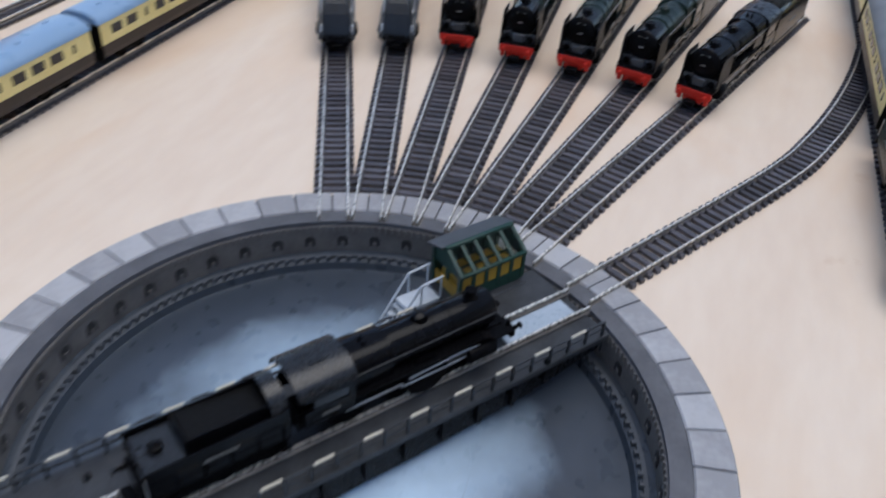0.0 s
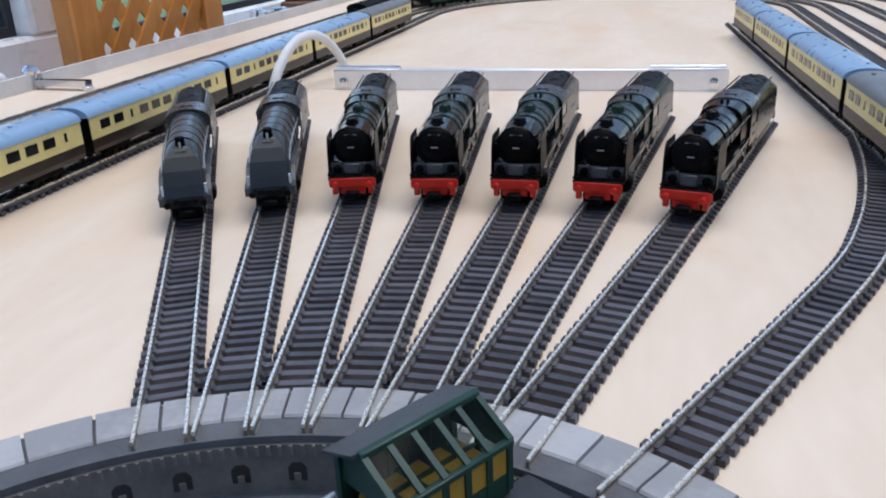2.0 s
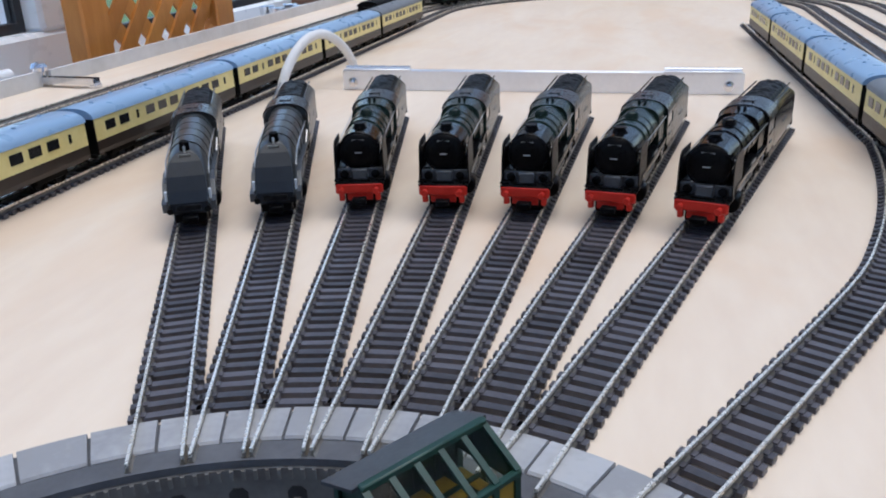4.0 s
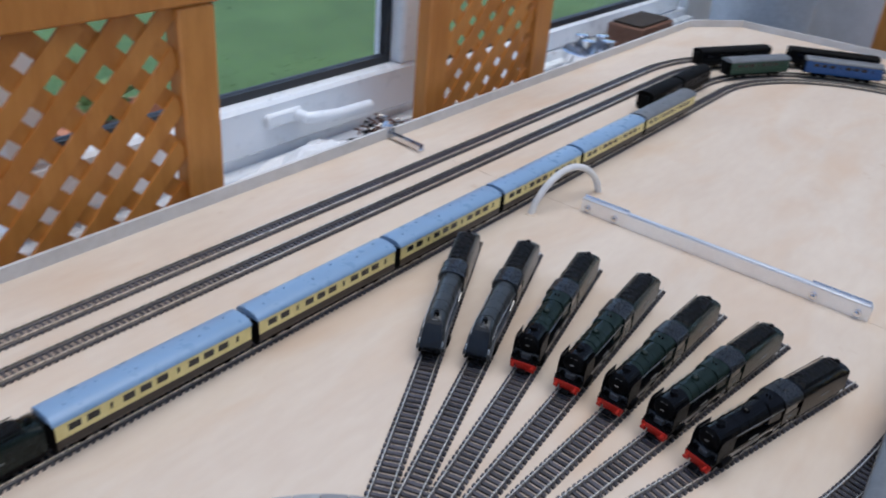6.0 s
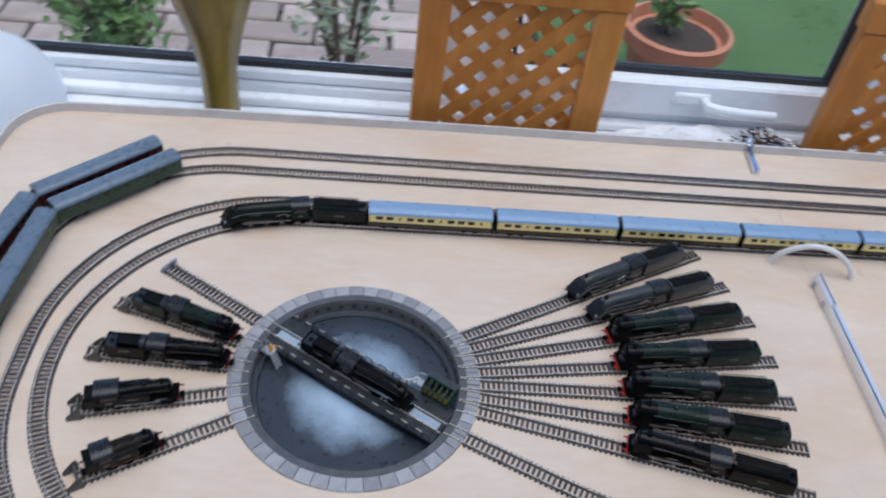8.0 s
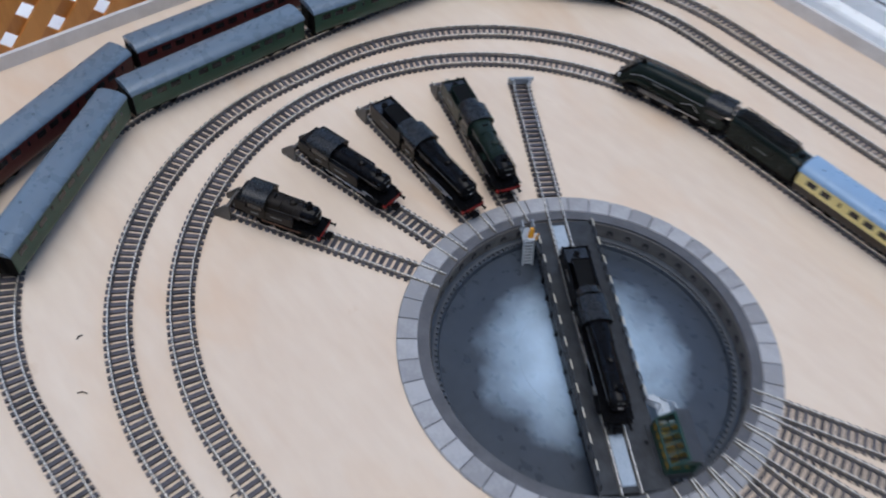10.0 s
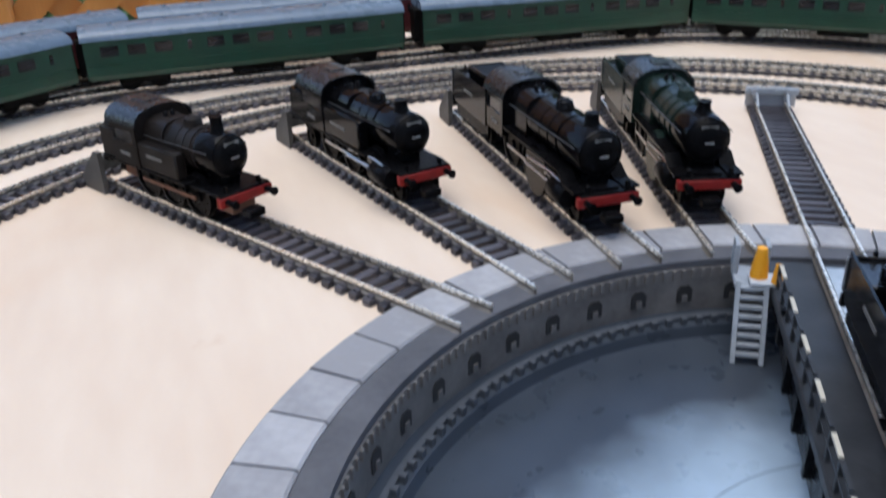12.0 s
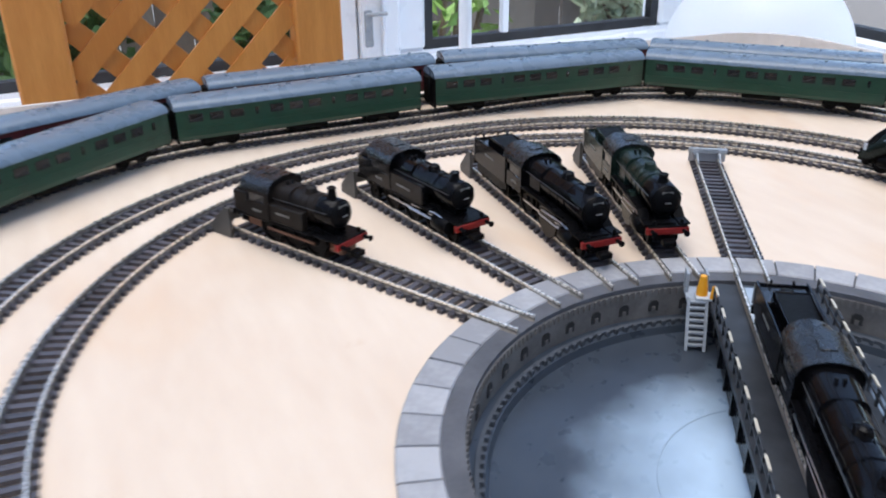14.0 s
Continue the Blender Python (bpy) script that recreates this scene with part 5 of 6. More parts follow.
# ---- carriages ----
def coach(name, m, lower, upper, roof, label, group, length=0.208, every=0.0165, ends=MATT, split=0.0188):
    c = thing(name, m, label, "carriage", group)
    h = length / 2
    part("lower_body", loft([[Vector((x, y, z)) for y, z in ((-0.0155, 0.0095), (0.0155, 0.0095), (0.0162, 0.0125), (0.0162, split), (-0.0162, split), (-0.0162, 0.0125))] for x in (-h, h)]), lower, c, "", False)
    part("upper_body", loft([[Vector((x, y, z)) for y, z in ((-0.0162, split + 0.0001), (0.0162, split + 0.0001), (0.016, 0.0345), (-0.016, 0.0345))] for x in (-h, h)]), upper, c, "", False)
    part("roof", loft([arch(x, 0.0332, 0.0342, z, 14, 2.2) for x, z in ((-h - 0.0012, 0.0415), (-h + 0.002, 0.042), (h - 0.002, 0.042), (h + 0.0012, 0.0415))]), roof, c)
    for s in (-1, 1):
        part("gangway", block(min(s * (h - 0.0015), s * (h + 0.0045)), max(s * (h - 0.0015), s * (h + 0.0045)), -0.0065, 0.0065, 0.0105, 0.0335, 0.0006), ends, c)
        part("end_wall", block(s * h - 0.0006, s * h + 0.0006, -0.0158, 0.0158, 0.0098, 0.0352), ends, c, "", False)
        bg = part("bogie", block(s * (h - 0.034) - 0.015, s * (h - 0.034) + 0.015, -0.0118, 0.0118, 0.0045, 0.0085, 0.0005), MATT, c)
        wheels(bg, (s * (h - 0.034) - 0.0095, s * (h - 0.034) + 0.0095), 0.006, 0)
        part("buffer_beam", block(s * h - 0.001, s * h + 0.001, -0.0135, 0.0135, 0.0068, 0.0094), MATT, c, "", False)
    part("underframe", block(-h + 0.004, h - 0.004, -0.012, 0.012, 0.0078, 0.0094), MATT, c, "", False)
    part("battery_box", block(-0.02, 0.015, -0.011, 0.011, 0.004, 0.0078, 0.0006), MATT, c)
    wide = mesh_of("window", block(-every * 0.33, every * 0.33, -0.00035, 0.00035, -0.0032, 0.0032), PANE)
    slim = mesh_of("door_window", block(-0.0012, 0.0012, -0.00035, 0.00035, -0.003, 0.0028), PANE)
    n = int((length - 0.012) / every)
    for s in (-1, 1):
        for k in range(n):
            x = (k - (n - 1) / 2) * every
            piece("window" if k % 4 else "door_window", wide if k % 4 else slim, c, Matrix.Translation((x, s * 0.01615, 0.0274)))
    vent = mesh_of("roof_vent", turned([(0, 0.0015), (0.0014, 0.0015), (0.0018, 0.0009)], "z", (0, 0, 0), 8), roof)
    for k in range(6):
        piece("roof_vent", vent, c, Matrix.Translation((-h + length * (k + 0.5) / 6, 0.004 if k % 2 else -0.004, 0.0412)))
    return c


def chord(r, cy, s, length):
    a = along(r, cy, s)
    b = along(r, cy, s + length)
    d = b - a
    return on((a + b) / 2, math.degrees(math.atan2(d.y, d.x)), RT)


PITCH = 0.2085
# cream and brown train on the innermost oval, beginning to round the curve
R4, C4 = LOOPS[3]
S0 = -0.1
kinds = [ROOF, ROOF, ROOF, ROOF, ROOF, DROOF]
for k, rf in enumerate(kinds):
    s = S0 - PITCH * (k + 1)
    coach("carriage", chord(R4, C4, s + 0.005, 0.1985), BROWN, CREAM, rf, "chocolate and cream model carriage with a %s roof" % ("silver-grey" if rf is ROOF else "dark grey"), "cream train carriages", 0.1985)

# the dark green engine at its head, its tender set askew on the curve
L0 = S0 + 0.006
eb = along(R4, C4, L0 + 0.0865 + 0.004)
ef = along(R4, C4, L0 + 0.0865 + 0.136)
tb = along(R4, C4, L0)
ea = math.degrees(math.atan2((ef - eb).y, (ef - eb).x))
ta = math.degrees(math.atan2((eb - tb).y, (eb - tb).x))
streamliner("train_engine", on(ef, ea, RT) @ Matrix.Diagonal((1.0, 0.95, 0.93, 1.0)), ENGREEN, "very dark green streamlined engine hauling the cream carriages", "", ta - ea, SOOT)

# cream and brown carriages standing in the siding, with a dark green engine
SIDING = [(0.368, 0.572), (0.574, 0.774), (0.776, 0.966), (0.968, 1.13)]
for k, (xa, xb) in enumerate(SIDING):
    ya, yb = -0.2318 + 0.0545 * (xa - 0.5), -0.2318 + 0.0545 * (xb - 0.5)
    coach("carriage", on(((xa + xb) / 2, (ya + yb) / 2, 0), math.degrees(math.atan2(yb - ya, xb - xa)), RT), BROWN, CREAM, (DROOF, ROOF, ROOF, ROOF)[k], "chocolate and cream model carriage in the siding", "siding carriages", xb - xa - 0.01)
mixed("siding_engine", on((0.19, -0.2465, 0), 176.5 + 7, RT) @ LOW, LGREEN, "dark green model tender engine coupled to standing carriages", 0.178, "")

# green carriages on the second oval's end curve, and maroon ones on the outermost
R2, C2 = LOOPS[1]
R1, C1 = LOOPS[0]
S2 = 0.225
for k in range(4):
    coach("carriage", chord(R2, C2, S2 + 0.23 * k, 0.214), CGREEN, CGREEN, CROOF, "deep green model carriage with a blue-grey roof", "second oval train", 0.212)
for k in range(5):
    coach("carriage", chord(R1, C1, 0.265 + 0.228 * k, 0.214), MAROON, MAROON, CROOF, "dark maroon model carriage with a blue-grey roof", "outer oval train", 0.212)
# the far ends of the same ovals
R3, C3 = LOOPS[2]
for xa, xb in ((1.168, 1.293), (1.303, 1.43)):
    coach("carriage", on(((xa + xb) / 2, C3 + R3, 0), 0, RT), MATT, SOOT, MATT, "dark grey model van with a plain roof", "far train", xb - xa, 0.03)
SLATE, LEAFY, SKYBLUE = "dark grey model van with a plain roof", "green model carriage on the far curve", "bright blue model carriage on the far curve"
for r, cy, train in ((R3, C3, ((CGREEN, LEAFY), (BLUE, SKYBLUE), (SOOT, SLATE))), (R2, C2, ((SOOT, SLATE), (SOOT, SLATE), (SOOT, SLATE)))):
    for k, (hue, nm) in enumerate(train):
        aa = 62 - 34 * k
        p, q = Vector((X1, cy, 0)) + polar(r, aa + 14), Vector((X1, cy, 0)) + polar(r, aa - 14)
        d = p - q
        coach("carriage", on((p + q) / 2, math.degrees(math.atan2(d.y, d.x)), RT), hue, hue, MATT if hue is SOOT else DROOF, nm, "far train", min(0.205, d.length - 0.012))
for k in range(3):
    coach("wagon", on((1.3 + 0.16 * k, -0.5 - 0.045 * (1.3 + 0.16 * k - 0.55) / 1.35, 0), -1.9, RT), MATT, SOOT, MATT, "small dark goods van in the far yard", "far wagons", 0.14, 0.03)


# ---- loose things on and round the table ----
tin = thing("small_box", on((-0.229, -0.5145, 0), 4), "small flat black box with faded marks, lying on the board", "box")
part("body", block(-0.016, 0.016, -0.011, 0.011, 0.0, 0.0065, 0.0008), BLACK, tin)
part("lid", block(-0.0165, 0.0165, -0.0115, 0.0115, 0.0067, 0.0095, 0.0009), BLACK, tin)
for x, w in ((-0.003, 0.0022), (0.0035, 0.0016)):
    part("mark", block(x - w, x + w, -0.0035, 0.0035, 0.0095, 0.00975), NUMBER, tin, "faded pale printed bar", False)
knob = thing("control_knob", on((-0.196, -0.514, 0), 0), "round black knob with one white line", "knob")
part("skirt", turned([(0.0, 0.0105), (0.003, 0.0105), (0.004, 0.0085)], "z", (0, 0, 0), 20), BLACK, knob)
part("grip", turned([(0.0038, 0.008), (0.012, 0.0072), (0.0128, 0.006), (0.0129, 0.0003)], "z", (0, 0, 0), 20), BLACK, knob)
part("pointer", block(-0.0072, -0.002, -0.0007, 0.0007, 0.0128, 0.0133), LIGHTGREY, knob, "white pointer line", False)
for x, y, a, l in ((-0.226, -0.368, 50, 0.004), (-0.092, -0.424, 10, 0.006), (-0.277, -0.346, 100, 0.003), (-0.075, -0.318, 75, 0.003)):
    scrap = thing("wire_scrap", on((x, y, 0), a), "tiny bent scrap of dark wire on the plywood", "wire scrap", "wire scraps")
    part("wire", tube([Vector((-l, 0, 0.0007)), Vector((0, 0.0012, 0.0009)), Vector((l, 0, 0.0007))], 0.0006, 6), SOOT, scrap)
bar = thing("hinged_bar", Matrix(), "white aluminium angle bar with two hinges and bolts", "bar")
bx, ya, yb = 0.747, -0.148, 0.238
part("angle", loft([[Vector((x, y, z)) for x, z in ((bx - 0.008, 0.0002), (bx + 0.0045, 0.0002), (bx + 0.0045, 0.002), (bx - 0.006, 0.002), (bx - 0.006, 0.019), (bx - 0.008, 0.019))] for y in (ya, yb)]), ALU, bar, "", False)
part("angle_back", block(bx - 0.0045, bx + 0.0035, ya, yb, 0.0022, 0.017, 0.0006), ALU, bar)
part("polished_edge", block(bx - 0.0032, bx + 0.0038, ya + 0.001, yb - 0.001, 0.0172, 0.0192, 0.0006), ALU, bar, "polished bright edge strip")
# solid dark strip standing in for the shade down the bar's groove
part("groove_shade", block(bx - 0.0058, bx - 0.0034, ya + 0.001, yb - 0.001, 0.0172, 0.0178), SOOT, bar, "", False)
for y in (0.2025, -0.1115):
    hg = part("hinge", block(bx - 0.0078, bx + 0.004, y - 0.0345, y + 0.0345, 0.0192, 0.0206, 0.0003), ALU, bar, "bright steel hinge")
    for k in range(3):
        part("knuckle", tube([Vector((bx, y - 0.034 + 0.023 * k, 0.0214)), Vector((bx, y - 0.012 + 0.023 * k, 0.0214))], 0.0017, 8), CHROME, hg)
for y in (0.227, 0.185, -0.084, -0.135):
    part("bolt", turned([(bx - 0.008, 0.0045), (bx - 0.0105, 0.0045), (bx - 0.0108, 0.0026), (bx - 0.013, 0.0026), (bx - 0.0135, 0.0018)], "x", (0, y, 0.008), 12), CHROME, bar)
cd = thing("conduit", Matrix(), "white flexible cable sleeve arching out of the board", "cable")
pts = []
for k in range(21):
    t = k / 20
    pts.append(Vector((0.679 + 0.135 * t, 0.281 - 0.03 * t, 0.0)) + Vector((0, 0, 0.054 * math.sin(math.pi * t) ** 0.62)))
part("sleeve", tube(pts, 0.0048, 10), CABLE, cd)
for p in (pts[0], pts[-1]):
    part("collar", turned([(-0.001, 0.0085), (0.0008, 0.0085), (0.0012, 0.0055)], "z", p, 14), PLY, cd)

cl = thing("edge_clamp", on((0.734, 0.592, 0.0), -94.5), "chrome clamp screwed to the board edge", "clamp")
part("arm", loft([[Vector((x, y, z)) for y, z in ((-0.0055, 0.004), (0.0055, 0.004), (0.0055, 0.011), (0.004, 0.011), (0.004, 0.0055), (-0.004, 0.0055), (-0.004, 0.011), (-0.0055, 0.011))] for x in (0.002, 0.072)]), CHROME, cl, "", False)
part("foot", block(0.066, 0.074, -0.0055, 0.0055, 0.0002, 0.0042, 0.0005), CHROME, cl)
part("post", turned([(0.0, 0.006), (0.016, 0.006), (0.017, 0.0085), (0.021, 0.0095), (0.025, 0.0075), (0.027, 0.002)], "z", (-0.004, 0, 0), 14), CHROME, cl)

pp = thing("paper_bag", Matrix.Translation((0.645, 0.68, -0.0945)), "crumpled white paper bag on the sill", "paper")
bm = bmesh.new()
gv = []
for i in range(15):
    for j in range(9):
        x, y = -0.17 + 0.3 * i / 14, -0.05 + 0.1 * j / 8
        gv.append(bm.verts.new((x, y, 0.012 + 0.055 * math.exp(-((x - 0.02) ** 2 / 0.012 + y * y / 0.003)) + 0.026 * noise.noise((x * 22, y * 25, 1)) + 0.012)))
for i in range(14):
    for j in range(8):
        k = i * 9 + j
        bm.faces.new((gv[k], gv[k + 1], gv[k + 10], gv[k + 9]))
ex = bmesh.ops.extrude_face_region(bm, geom=bm.faces[:])
for v in ex["geom"]:
    if isinstance(v, bmesh.types.BMVert):
        v.co.z = 0.0005
part("bag", bm, PAPER, pp, "", False)
cn = thing("rusty_chain_heap", Matrix.Translation((0.8, 0.66, -0.094)), "heap of small dark metal clips on paper", "clips")
rg3 = random.Random(12)
for k in range(150):
    q = max(-0.09, min(0.09, rg3.gauss(0, 0.045)))
    p = Vector((q, max(-0.026, min(0.026, rg3.gauss(0, 0.012))), 0.058 + rg3.random() * 0.03 * math.exp(-(q / 0.06) ** 2)))
    a = rg3.random() * 6.3
    d = Vector((math.cos(a), math.sin(a), rg3.uniform(-.4, .4))) * 0.008
    u = Vector((-d.y, d.x, 0.004))
    part("clip", tube([p - d, p - d * 0.2 + u * 0.6, p + d], 0.0016, 5), RUSTY if k % 3 == 0 else SOOT if k % 3 == 1 else STEEL, cn, "", False)
part("tray", block(-0.1, 0.1, -0.03, 0.03, 0.0005, 0.056, 0.004), PAPER, cn)


def trellis(m, width, label, z0=-0.55, z1=0.245, stile=0.056, pitch=0.0435, slat=0.0245):
    """Framed diagonal lattice panel, front at y = 0, left edge at x = 0."""
    t = thing("trellis_panel", m, label, "trellis", "trellis panels")
    part("stile", block(0, stile, 0, 0.03, z0, z1, 0.003), PINE, t)
    part("stile", block(width - stile, width, 0, 0.03, z0, z1, 0.003), PINE, t)
    part("top_rail", block(-0.006, width + 0.006, -0.003, 0.033, z1 + 0.001, z1 + 0.062, 0.003), PINE, t)
    part("bottom_rail", block(stile, width - stile, 0, 0.03, z0, z0 + 0.06, 0.003), PINE, t)
    xa, xb, za, zb = stile, width - stile, z0 + 0.06, z1
    for layer, sgn in ((0.008, 1), (0.0125, -1)):
        q = pitch * math.sqrt(2)
        n = int((xb - xa + zb - za) / q) + 2
        for k in range(n):
            c = (za - xb if sgn > 0 else za + xa) + q * k
            f = lambda x: c + sgn * x
            lo, hi = xa, xb
            if sgn > 0:
                lo, hi = max(xa, za - c), min(xb, zb - c)
            else:
                lo, hi = max(xa, c - zb), min(xb, c - za)
            if hi - lo < 0.02:
                continue
            a, b = Vector((lo, layer, f(lo))), Vector((hi, layer, f(hi)))
            d = (b - a).normalized()
            w = Vector((-d.z, 0, d.x)) * slat / 2
            bm = loft([[p - w, p + w, p + w + Vector((0, 0.0042, 0)), p - w + Vector((0, 0.0042, 0))] for p in (a, b)])
            part("slat", bm, PINE, t, "", False)
    return t


trellis(Matrix.Translation((0.072, 0.637, 0)), 0.37, "orange-stained pine trellis panel before the window")
trellis(Matrix.Translation((0.878, 0.637, 0)), 0.395, "orange-stained pine trellis panel by the far window")
trellis(Matrix.Translation((-0.762, -0.303, 0)) @ Matrix.Rotation(radians(90), 4, "Z"), 0.352, "orange-stained pine trellis panel at the table's end", -0.55, 0.4)
trellis(Matrix.Translation((2.14, 0.2, 0)) @ Matrix.Rotation(radians(-90), 4, "Z"), 0.4, "orange-stained pine trellis panel past the far curve", -0.55, 0.4)

vs = thing("vase", Matrix.Translation((-0.3, 0.7, -0.0945)), "tall brown and amber glazed vase on the sill", "vase")
part("body", turned([(0.0, 0.032), (0.004, 0.036), (0.06, 0.034), (0.13, 0.036), (0.2, 0.05), (0.27, 0.07), (0.34, 0.085), (0.42, 0.09), (0.42, 0.084), (0.3, 0.07), (0.2, 0.045)], "z", (0, 0, 0), 28), VASE, vs)
part("foot_ring", turned([(0.0, 0.037), (0.008, 0.039), (0.012, 0.037), (0.012, 0.034)], "z", (0, 0, 0), 28), VASE, vs)
dm = thing("white_globe_lamp", Matrix.Translation((-0.722, 0.652, -0.0945)), "large white globe lamp standing on the sill corner", "lamp")
part("globe", turned([(0.047 - 0.132 * math.cos(a), max(0.001, 0.132 * math.sin(a))) for a in [1.25 + (math.pi - 1.25) * k / 18 for k in range(19)]], "z", (0, 0, 0), 40), OPAL, dm)
part("foot", turned([(0.0, 0.1), (0.008, 0.104), (0.0115, 0.1)], "z", (0, 0, 0), 28), SHADE, dm)
lp = thing("white_lamp_stand", Matrix.Translation((-0.818, 0.235, -0.0945)), "white round lamp base with a slim pole", "lamp")
part("base", turned([(0.0, 0.062), (0.012, 0.064), (0.022, 0.058), (0.026, 0.02), (0.03, 0.011)], "z", (0, 0, 0), 32), SHADE, lp)
part("pole", turned([(0.03, 0.0085), (0.6, 0.0085)], "z", (0, 0, 0), 12), SHADE, lp)

# silver jars, box and bin at the far window
jr = thing("foil_tray", Matrix.Translation((1.56, 0.68, -0.0945)), "shiny foil-wrapped tray with glasses on the sill", "tray")
part("tray", turned([(0.0, 0.06), (0.07, 0.075), (0.072, 0.07), (0.02, 0.055)], "z", (0, 0, 0), 20), CHROME, jr)
for k in range(4):
    part("glass", turned([(0.071, 0.012), (0.1, 0.016), (0.101, 0.014)], "z", (0.035 * math.cos(1.6 * k), 0.035 * math.sin(1.6 * k), 0), 12), CHROME, jr)
bx2 = thing("planter_box", Matrix.Translation((1.82, 0.69, -0.0945)), "brown wooden box of soil on the sill", "planter")
part("box", block(-0.09, 0.09, -0.05, 0.05, 0, 0.1, 0.004), RUSTY, bx2)
part("soil", block(-0.08, 0.08, -0.042, 0.042, 0.1, 0.106, 0.002), SOIL, bx2)
bn = thing("grey_bin", Matrix.Translation((2.32, 0.55, GZ)), "tall grey plastic bin beyond the table", "bin")
part("bin_body", turned([(0.0, 0.12), (0.98, 0.15), (1.0, 0.155), (1.0, 0.14), (0.9, 0.135)], "z", (0, 0, 0), 28), LIGHTGREY, bn)
bk2 = thing("white_dust_sheet", Matrix.Translation((2.75, 0.1, GZ)), "white dust sheet hanging over furniture", "sheet")
bm = bmesh.new()
gv = []
for i in range(25):
    for j in range(9):
        y, z = -0.9 + 1.8 * i / 24, 1.35 * j / 8
        gv.append(bm.verts.new((0.05 * noise.noise((y * 4, z * 0.6, 3)) + 0.03 * math.sin(y * 17), y, z)))
for i in range(24):
    for j in range(8):
        k = i * 9 + j
        bm.faces.new((gv[k], gv[k + 1], gv[k + 10], gv[k + 9]))
ex = bmesh.ops.extrude_face_region(bm, geom=bm.faces[:])
for v in ex["geom"]:
    if isinstance(v, bmesh.types.BMVert):
        v.co.x += 0.12
part("cloth", bm, PAPER, bk2)


# ---- garden ----
def leafy(name, m, label, leaf, seed, h, spread, count, size, stems=6):
    """Shrub: bent stems from the base, each set with many small pointed leaves."""
    rg = random.Random(seed)
    t = thing(name, m, label, "shrub", "garden shrubs")
    tips = []
    for k in range(stems):
        a = 6.28 * k / stems + rg.random()
        top = Vector((math.cos(a) * spread * rg.uniform(0.4, 1), math.sin(a) * spread * rg.uniform(0.4, 1), h * rg.uniform(0.7, 1)))
        mid = top * 0.5 + Vector((rg.uniform(-.1, .1) * spread, rg.uniform(-.1, .1) * spread, h * 0.1))
        pts = [Vector((0, 0, 0)).lerp(mid, u) if u < 1 else mid.lerp(top, u - 1) for u in (0, 0.5, 1, 1.5, 2)]
        part("stem", tube(pts, 0.008 * h + 0.003, 6), TWIG, t)
        tips.append(pts)
    bm = bmesh.new()
    for k in range(count):
        pts = rg.choice(tips)
        u = rg.uniform(0.8, 4.0)
        i = min(3, int(u))
        p = pts[i].lerp(pts[i + 1], u - i) + Vector((rg.gauss(0, 0.16), rg.gauss(0, 0.16), rg.gauss(0, 0.12))) * spread
        d = Vector((rg.gauss(0, 1), rg.gauss(0, 1), rg.gauss(0.3, 0.8))).normalized() * size * rg.uniform(0.6, 1.3)
        s = d.cross(Vector((rg.gauss(0, 1), rg.gauss(0, 1), rg.gauss(0, 1)))).normalized() * size * 0.24
        n = d.cross(s).normalized() * size * 0.08
        bm.faces.new([bm.verts.new(q) for q in (p, p + d * 0.45 + s + n, p + d, p + d * 0.45 - s + n)])
    tagged(part("foliage", bm, leaf, t, "", False), kind="stuff")
    return t


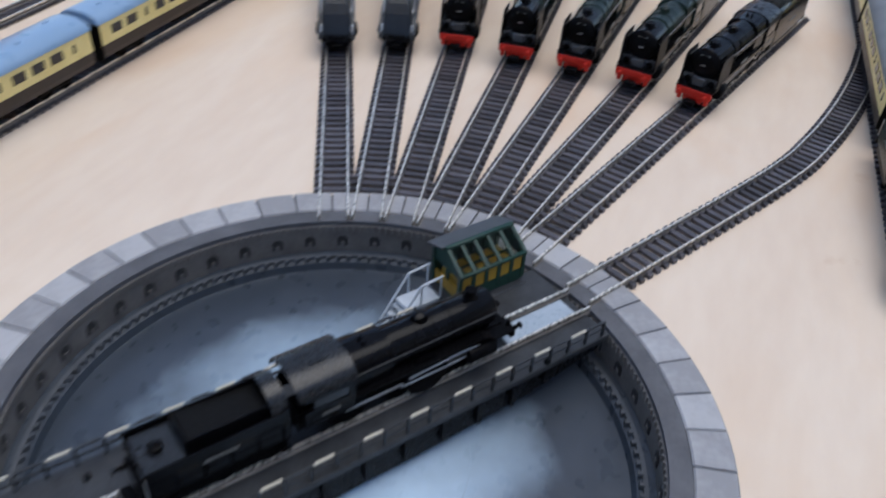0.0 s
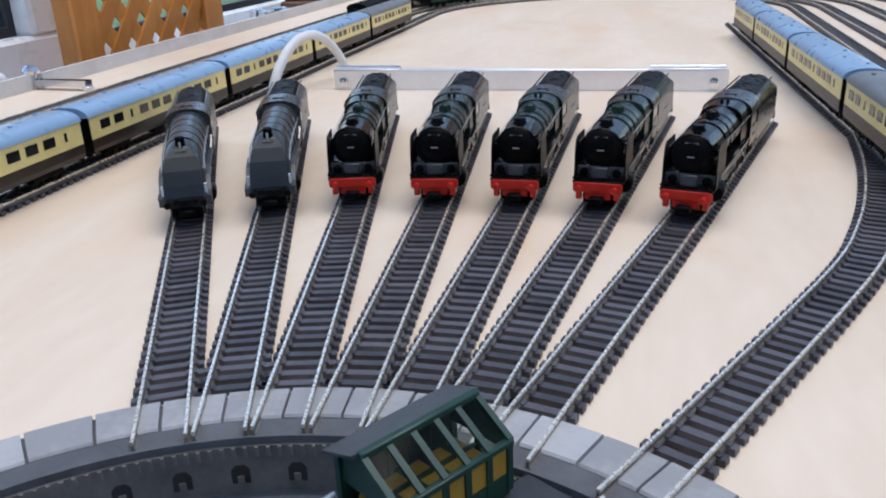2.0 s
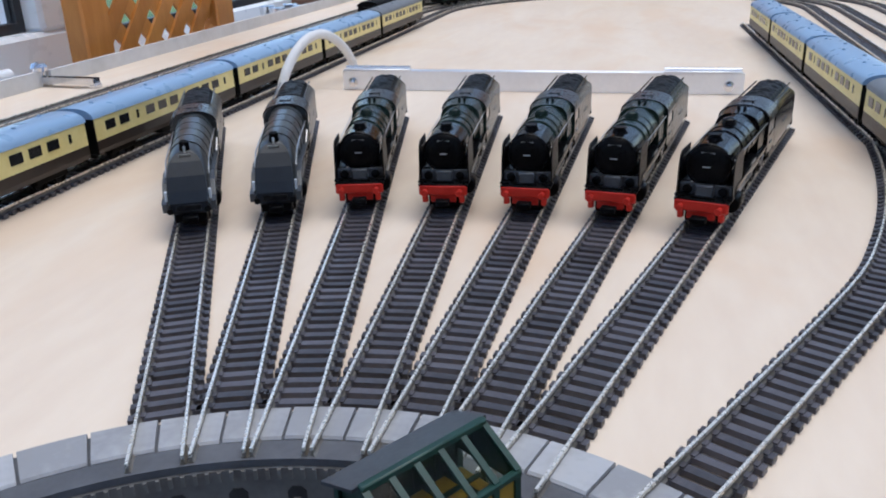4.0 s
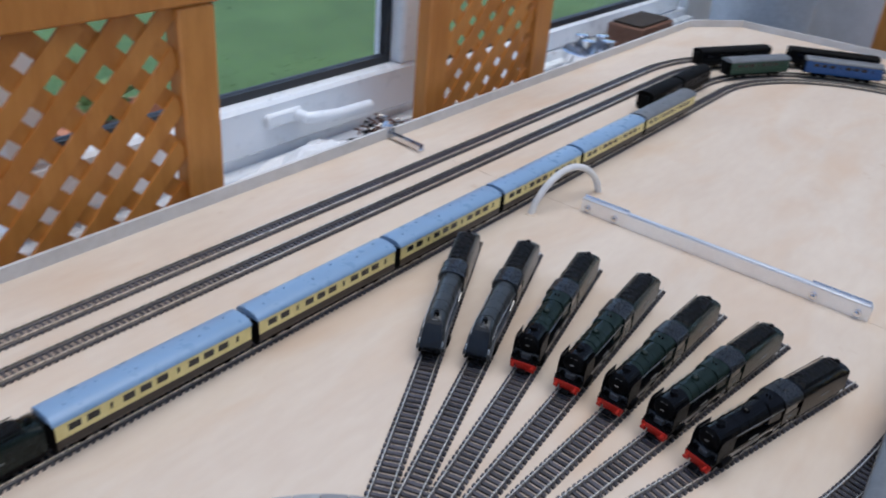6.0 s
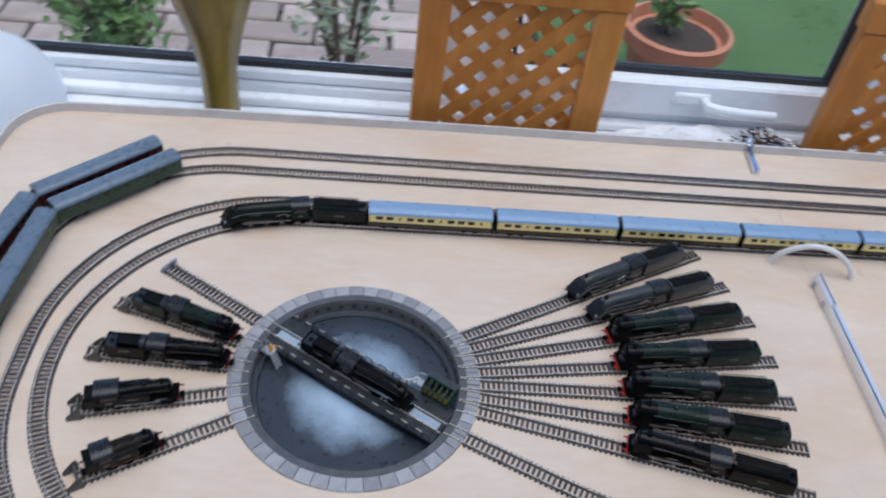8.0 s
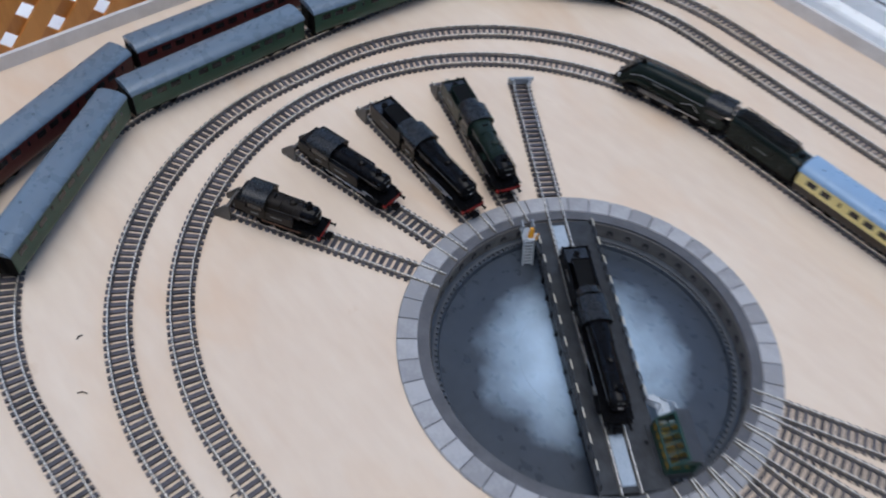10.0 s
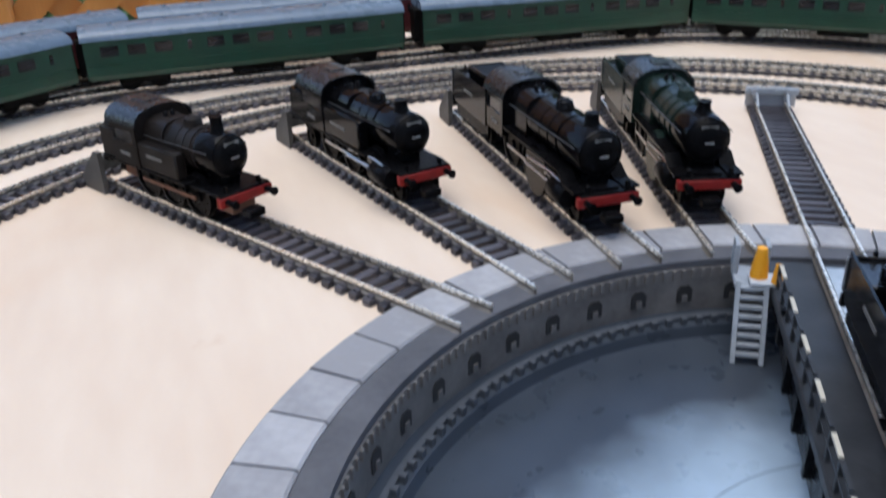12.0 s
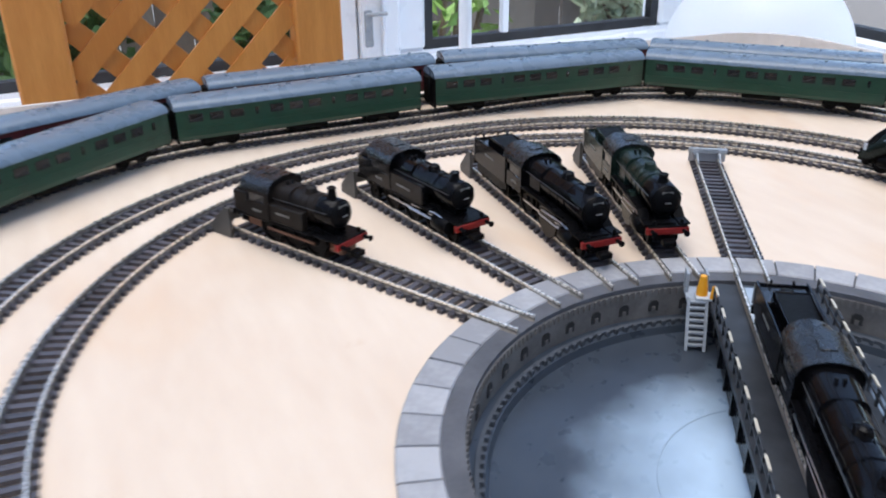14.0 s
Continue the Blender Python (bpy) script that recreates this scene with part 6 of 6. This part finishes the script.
leafy("pale_shrub", Matrix.Translation((-0.12, 1.75, GZ)), "small shrub with pale grey-green leaves on bare twigs", PALELEAF, 3, 0.8, 0.22, 420, 0.05, 7)
leafy("pale_shrub", Matrix.Translation((-2.1, 1.5, GZ)), "rounded shrub with pale blue-green leaves by the fence", PALELEAF, 4, 0.82, 0.26, 1500, 0.06, 10)
leafy("yard_shrub", Matrix.Translation((-0.82, 1.68, GZ)), "low dark blue-green shrub on the paving", LEAF, 15, 0.5, 0.24, 700, 0.055, 8)
for k, (x, y, h, sp, sd) in enumerate(((-2.75, 0.45, 1.0, 0.4, 5), (-2.9, -0.3, 0.9, 0.35, 6), (-2.2, -0.45, 1.1, 0.4, 7), (-2.7, 2.15, 1.9, 0.6, 8), (-2.0, -1.0, 1.2, 0.45, 9), (-2.9, 2.3, 1.9, 0.7, 10))):
    leafy("garden_shrub", Matrix.Translation((x, y, GZ)), "leafy green garden shrub outside the end window", LEAF, sd, h, sp, 1500, 0.085, 8)
leafy("young_shrub", Matrix.Translation((-1.72, 0.62, GZ)), "young shrub with bright yellow-green leaves by the fence", YOUNGLEAF, 31, 0.78, 0.2, 260, 0.07, 6)
fc = thing("garden_fence", Matrix.Translation((-3.3, 0, GZ)), "weathered grey-brown board fence behind the shrubs", "fence")
fb = mesh_of("fence_board", block(-0.01, 0.01, -0.068, 0.068, 0.0, 1.75, 0.002), FENCE)
for k in range(44):
    piece("fence_board", fb, fc, Matrix.Translation((0.012 * (k % 2), -2.4 + 0.142 * k, 0)))
for z in (0.3, 1.4):
    part("fence_rail", block(-0.05, -0.012, -2.5, 3.9, z, z + 0.08, 0.003), FENCE, fc)
pt = thing("terracotta_pot", Matrix.Translation((1.02, 1.86, GZ + 0.04)) @ Matrix.Diagonal((0.9, 0.9, 0.95, 1)), "round terracotta plant pot filled with soil", "plant pot")
part("pot", turned([(0.0, 0.12), (0.25, 0.185), (0.25, 0.205), (0.31, 0.21), (0.315, 0.19), (0.27, 0.18)], "z", (0, 0, 0), 32), TERRA, pt)
part("soil", turned([(0.2, 0.16), (0.268, 0.181), (0.276, 0.1), (0.28, 0.001)], "z", (0, 0, 0), 24), SOIL, pt)
leafy("potted_plant", Matrix.Translation((0.98, 1.88, GZ + 0.3)), "small green plant growing in a terracotta pot", LEAF, 21, 0.16, 0.07, 90, 0.05, 5)

# paving blocks in courses, last
pv = tagged(new("pavement"), "pinkish grey block paving outside the window", "paving", "", "structure")
pb = mesh_of("paving_block", block(-0.136, 0.136, -0.066, 0.066, -0.03, 0.02, 0.008), BLOCK)
for j in range(16):
    y = 0.98 + 0.147 * j
    for i in range(14):
        x = -2.4 + 0.287 * i + (0.14 if j % 2 else 0)
        if y > 1.5 and x > 0.55:
            continue
        piece("paving_block", pb, pv, Matrix.Translation((x + random.uniform(-.003, .003), y, GZ + 0.012 + random.uniform(-.004, .004))) @ Matrix.Rotation(random.uniform(-.02, .02), 4, "Z"))
